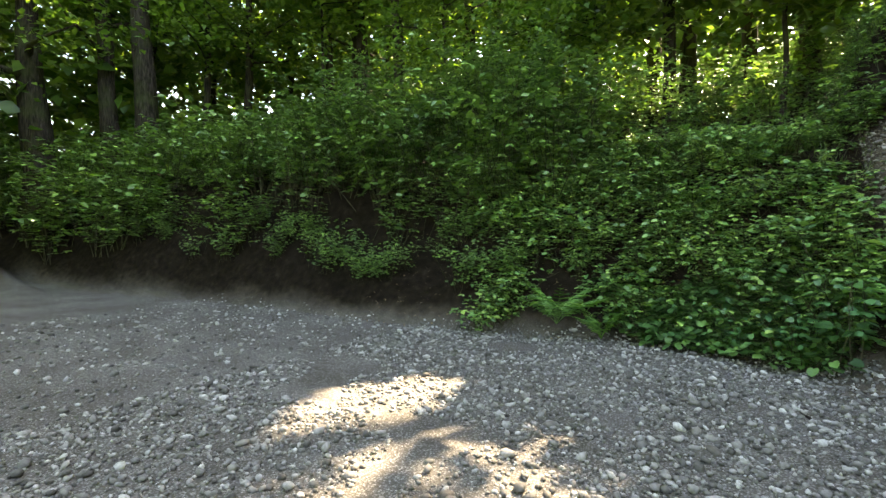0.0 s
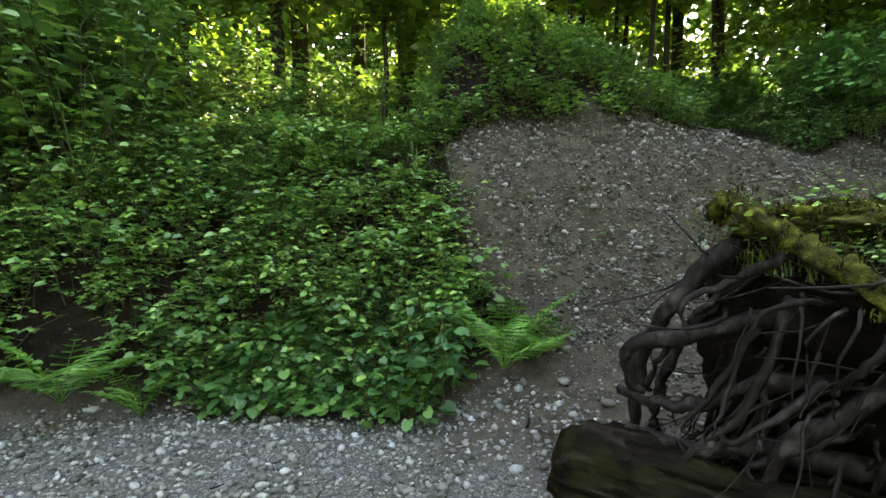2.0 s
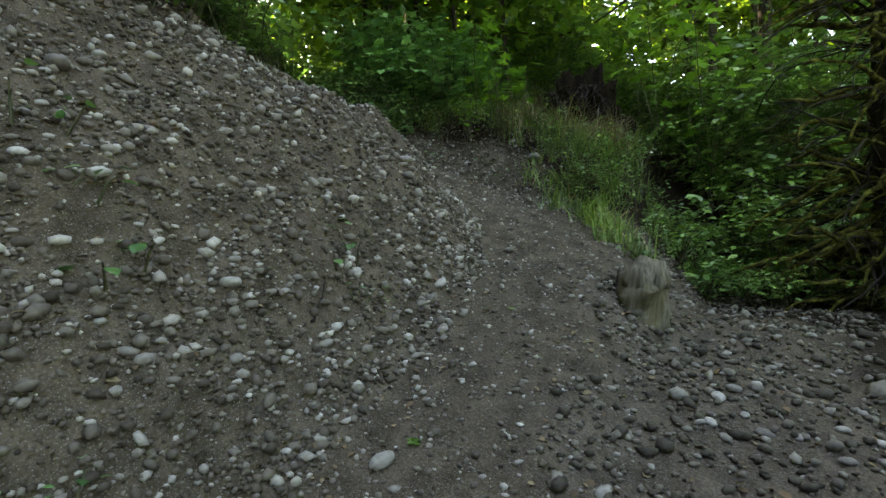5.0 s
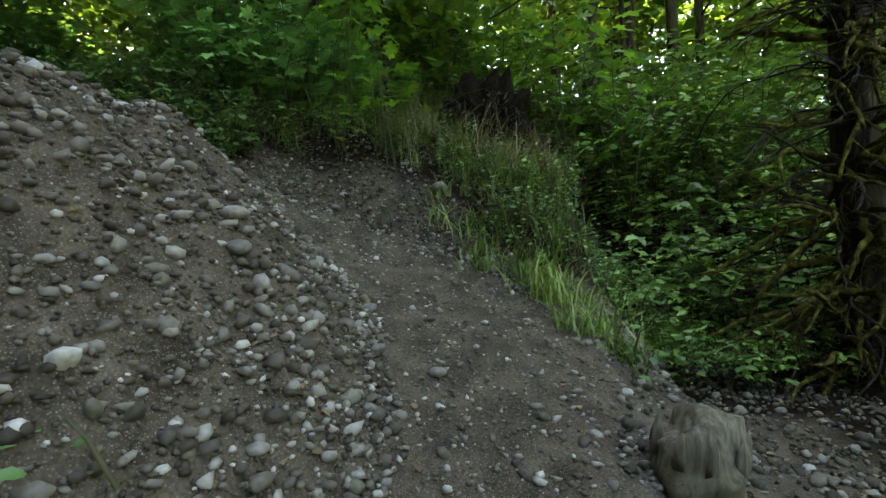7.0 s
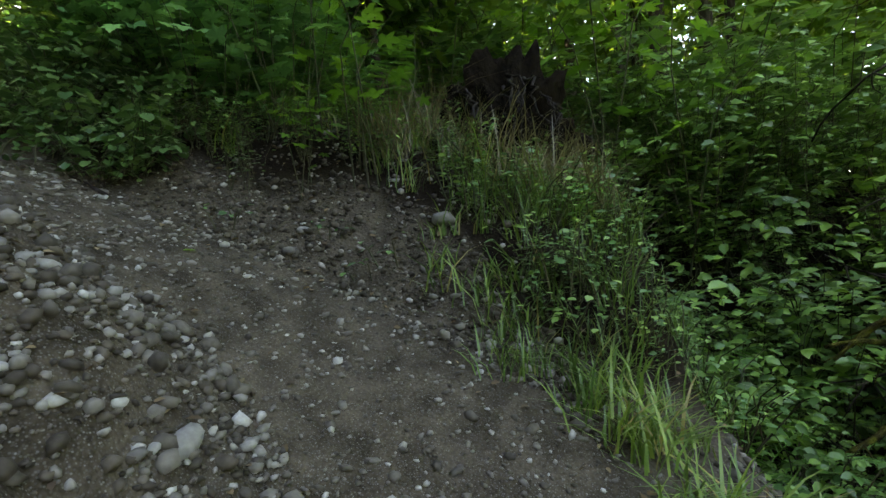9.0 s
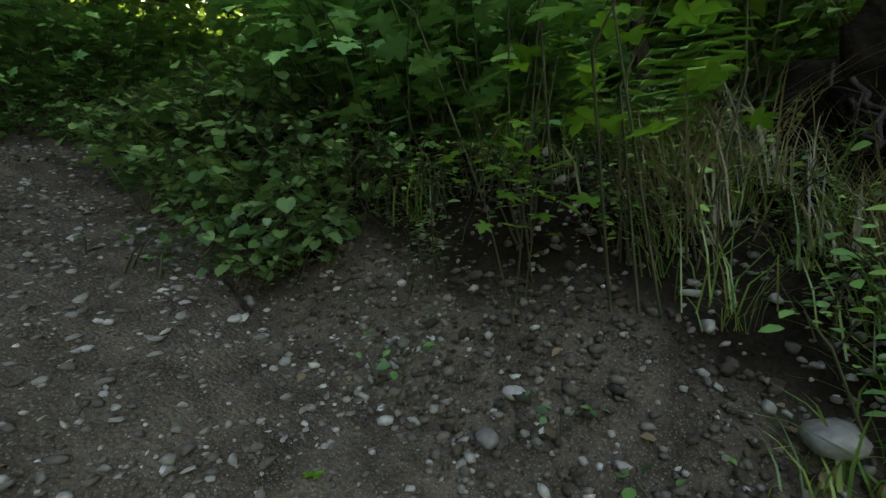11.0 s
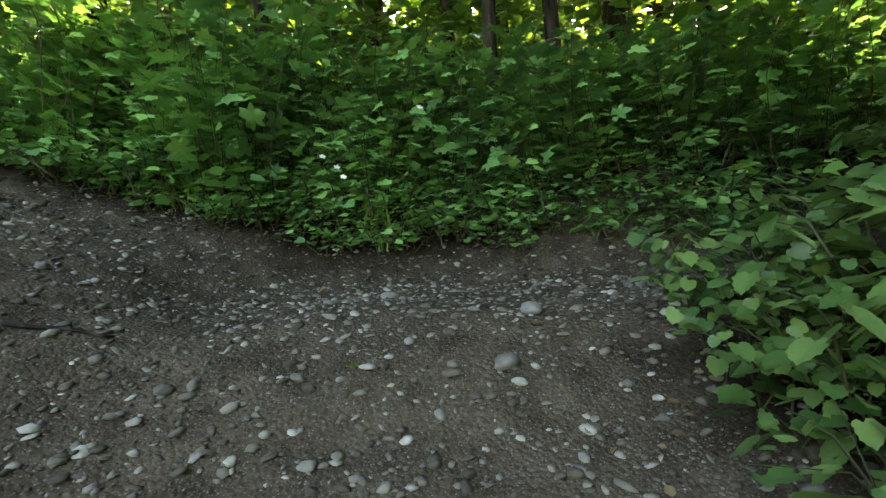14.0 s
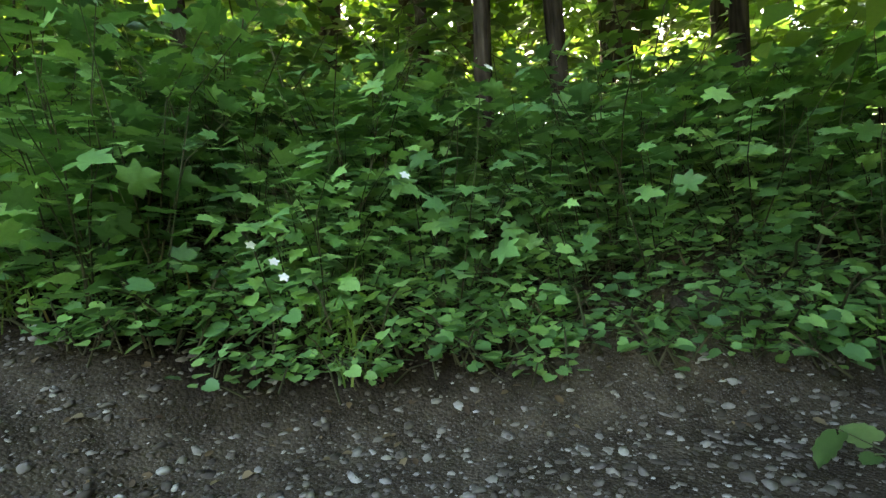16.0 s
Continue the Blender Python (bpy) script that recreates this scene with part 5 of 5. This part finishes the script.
def gravel(name, x, y, rad, seed, flat, label, sink=0.25, mat=None):
    """Loose stones lying on the ground, joined."""
    r = np.random.default_rng(seed)
    n = len(x)
    v, f = ICO1
    k = len(v)
    sc = np.stack([rad * r.uniform(0.8, 1.45, n), rad * r.uniform(0.7, 1.05, n), rad * r.uniform(flat, flat + 0.35, n)], 1)
    q = v[None] * (1 + r.normal(0, 0.2, (n, k, 1))) * sc[:, None]
    t, a = r.normal(0, 0.3, n), r.uniform(0, 6.28, n)
    ct, st, ca, sa = np.cos(t)[:, None], np.sin(t)[:, None], np.cos(a)[:, None], np.sin(a)[:, None]
    qx, qz = q[..., 0] * ct - q[..., 2] * st, q[..., 0] * st + q[..., 2] * ct
    w = np.stack([qx * ca - q[..., 1] * sa + x[:, None], qx * sa + q[..., 1] * ca + y[:, None], qz + (ground_z(x, y) + sc[:, 2] * (1 - 2 * sink))[:, None]], 2)
    ff = (f[None] + (np.arange(n) * k)[:, None, None]).reshape(-1, 3)
    ob = part(name, w.reshape(-1, 3), ff, mat or M_PEBBLE)
    return tagged(ob, label, "gravel", kind="stuff")


x, y, r = spots(21000, -5.5, 2.8, -1.6, 6.0, lambda x, y: (trodden(x, y) > -0.15) & (x + 0.5 * (y - 3.5) < 2.5) & (value_noise(x, y, 1.1, 21) > -0.75), 140)
gravel("road_gravel", x, y, np.clip(r.lognormal(math.log(0.0155), 0.45, len(x)), 0.007, 0.05), 141, 0.5, "pale crushed gravel on the road", 0.2, M_GRAVEL)
x, y, r = spots(2200, -12, -5.0, -2.5, 5.7, lambda x, y: trodden(x, y) > -0.15, 152)
gravel("road_gravel_west", x, y, np.clip(r.lognormal(math.log(0.022), 0.4, len(x)), 0.01, 0.05), 153, 0.45, "grey gravel on the road to the west", 0.25, M_GRAVEL)
x, y, r = spots(11000, 1.0, 7.7, 5.0, 7.9, lambda x, y: (bare(x, y) > 0.12) & (trodden(x, y) < 0.05), 142)
gravel("slope_gravel", x, y, np.clip(r.lognormal(math.log(0.0118), 0.6, len(x)), 0.004, 0.042), 143, 0.55, "mixed grey pebbles in the gravel slope", 0.2)
x, y, r = spots(11000, 1.0, 8.6, 5.0, 7.9, lambda x, y: (bare(x, y) > 0.1) & (trodden(x, y) < 0.0) & (value_noise(x, y, 0.3, 31) > -0.45), 154)
gravel("slope_clods", x, y, np.clip(r.lognormal(math.log(0.0105), 0.5, len(x)), 0.004, 0.032), 155, 0.5, "dark crumbling soil clods on the gravel slope", 0.15, M_CLOD)
x, y, r = spots(6500, 2.0, 8.6, 4.2, 7.4, lambda x, y: trodden(x, y) > -0.35, 144)
gravel("path_gravel", x, y, np.clip(r.lognormal(math.log(0.009), 0.5, len(x)), 0.004, 0.03), 145, 0.45, "small pebbles trodden into the path", 0.35)
x, y, r = spots(13000, 4.2, 10.5, 7.2, 11.8, lambda x, y: trodden(x, y) > -0.45, 146)
gravel("upper_gravel", x, y, np.clip(r.lognormal(math.log(0.0105), 0.55, len(x)), 0.005, 0.028), 147, 0.25, "rounded pebbles trodden into the upper path", 0.42)
x, y, r = spots(3900, 2.2, 9.2, 2.4, 4.6, lambda x, y: (wash(x, y) > 0.4) | ((x > 6.8) & (y < 4.4)), 148)
gravel("wash_gravel", x, y, np.clip(r.lognormal(math.log(0.017), 0.4, len(x)), 0.008, 0.06), 149, 0.5, "rounded cobbles in the dry wash, darkened for shade", 0.2, M_WASH)
x, y, r = spots(1500, 7.4, 9.3, 5.2, 7.6, lambda x, y: (trodden(x, y) < 0.1) & (trodden(x, y) > -1.5), 150)
gravel("bank_gravel", x, y, np.clip(r.lognormal(math.log(0.012), 0.45, len(x)), 0.005, 0.035), 151, 0.5, "pale pebbles on the eastern bank foot", 0.2)

r = np.random.default_rng(160)
STONES = []
for k in range(7):
    v, f = ICO2
    q = v * np.array([r.uniform(1.0, 1.35), r.uniform(0.75, 1.0), r.uniform(0.5, 0.7)])
    q = q * (1 + np.array([0.24 * noise.noise(Vector(p) * 1.2 + Vector((k * 5, 0, 0))) + 0.10 * noise.noise(Vector(p) * 3.1 + Vector((0, k * 5, 0))) for p in v]))[:, None]
    STONES.append(mesh_tris("stone", q, f, M_STONE, True))


def stones(x, y, s, sink):
    z = ground_z(x, y)
    for i in range(len(x)):
        ob = new("stone", STONES[r.integers(len(STONES))])
        ob.parent = GROUND
        ob.matrix_basis = pose(x[i], y[i], z[i] + s[i] * (0.6 - sink), r.normal(0, 14), r.normal(0, 14), r.uniform(0, 360)) @ Matrix.Scale(s[i], 4)


def rock(x, y, s, label, sink=0.2, mesh=0, yaw=0):
    ob = new("rock", STONES[mesh])
    ob.matrix_basis = pose(x, y, float(ground_z(x, y)) + s * (0.6 - sink), 0, 6, yaw) @ Matrix.Scale(s, 4)
    tagged(ob, label, "rock", "loose rocks")


for x, y, s, k in ((6.515, 8.62, 0.068, 0), (6.44, 8.44, 0.058, 1), (3.63, 5.23, 0.06, 2), (5.56, 6.23, 0.07, 3), (5.68, 6.32, 0.06, 4), (6.06, 5.46, 0.05, 5), (6.365, 5.94, 0.05, 6), (8.27, 5.85, 0.09, 0), (6.97, 9.38, 0.055, 1), (6.72, 8.9, 0.045, 2), (7.13, 9.93, 0.05, 3), (7.29, 10.27, 0.05, 4), (6.64, 10.78, 0.045, 5), (2.07, 4.79, 0.07, 6), (2.28, 4.26, 0.06, 0), (3.18, 6.95, 0.07, 1), (8.0, 6.84, 0.05, 3), (8.14, 6.8, 0.045, 4), (3.56, 6.12, 0.06, 5), (2.88, 5.2, 0.05, 2)):
    rock(x, y, s, "smooth grey river rock lying on the dirt" if s < 0.065 else "large rounded grey rock beside the path", 0.25, k, 77 * k)

x, y, r2 = spots(230, 1.4, 7.2, 5.2, 7.6, lambda x, y: (bare(x, y) > 0.6) & (trodden(x, y) < 0.0), 161)
stones(x, y, np.clip(r2.lognormal(math.log(0.024), 0.4, len(x)), 0.014, 0.06), 0.36)
x, y, r2 = spots(48, 5.2, 8.4, 7.4, 11.5, lambda x, y: trodden(x, y) > 0.0, 162)
stones(x, y, r2.uniform(0.016, 0.032, len(x)), 0.48)
x, y, r2 = spots(60, -2.5, 2.4, 0.5, 5.2, lambda x, y: trodden(x, y) > 0.0, 163)
stones(x, y, r2.uniform(0.03, 0.055, len(x)), 0.3)
x, y, r2 = spots(70, 2.6, 8.0, 3.0, 4.5, lambda x, y: wash(x, y) > 0.5, 164)
stones(x, y, r2.uniform(0.018, 0.042, len(x)), 0.4)
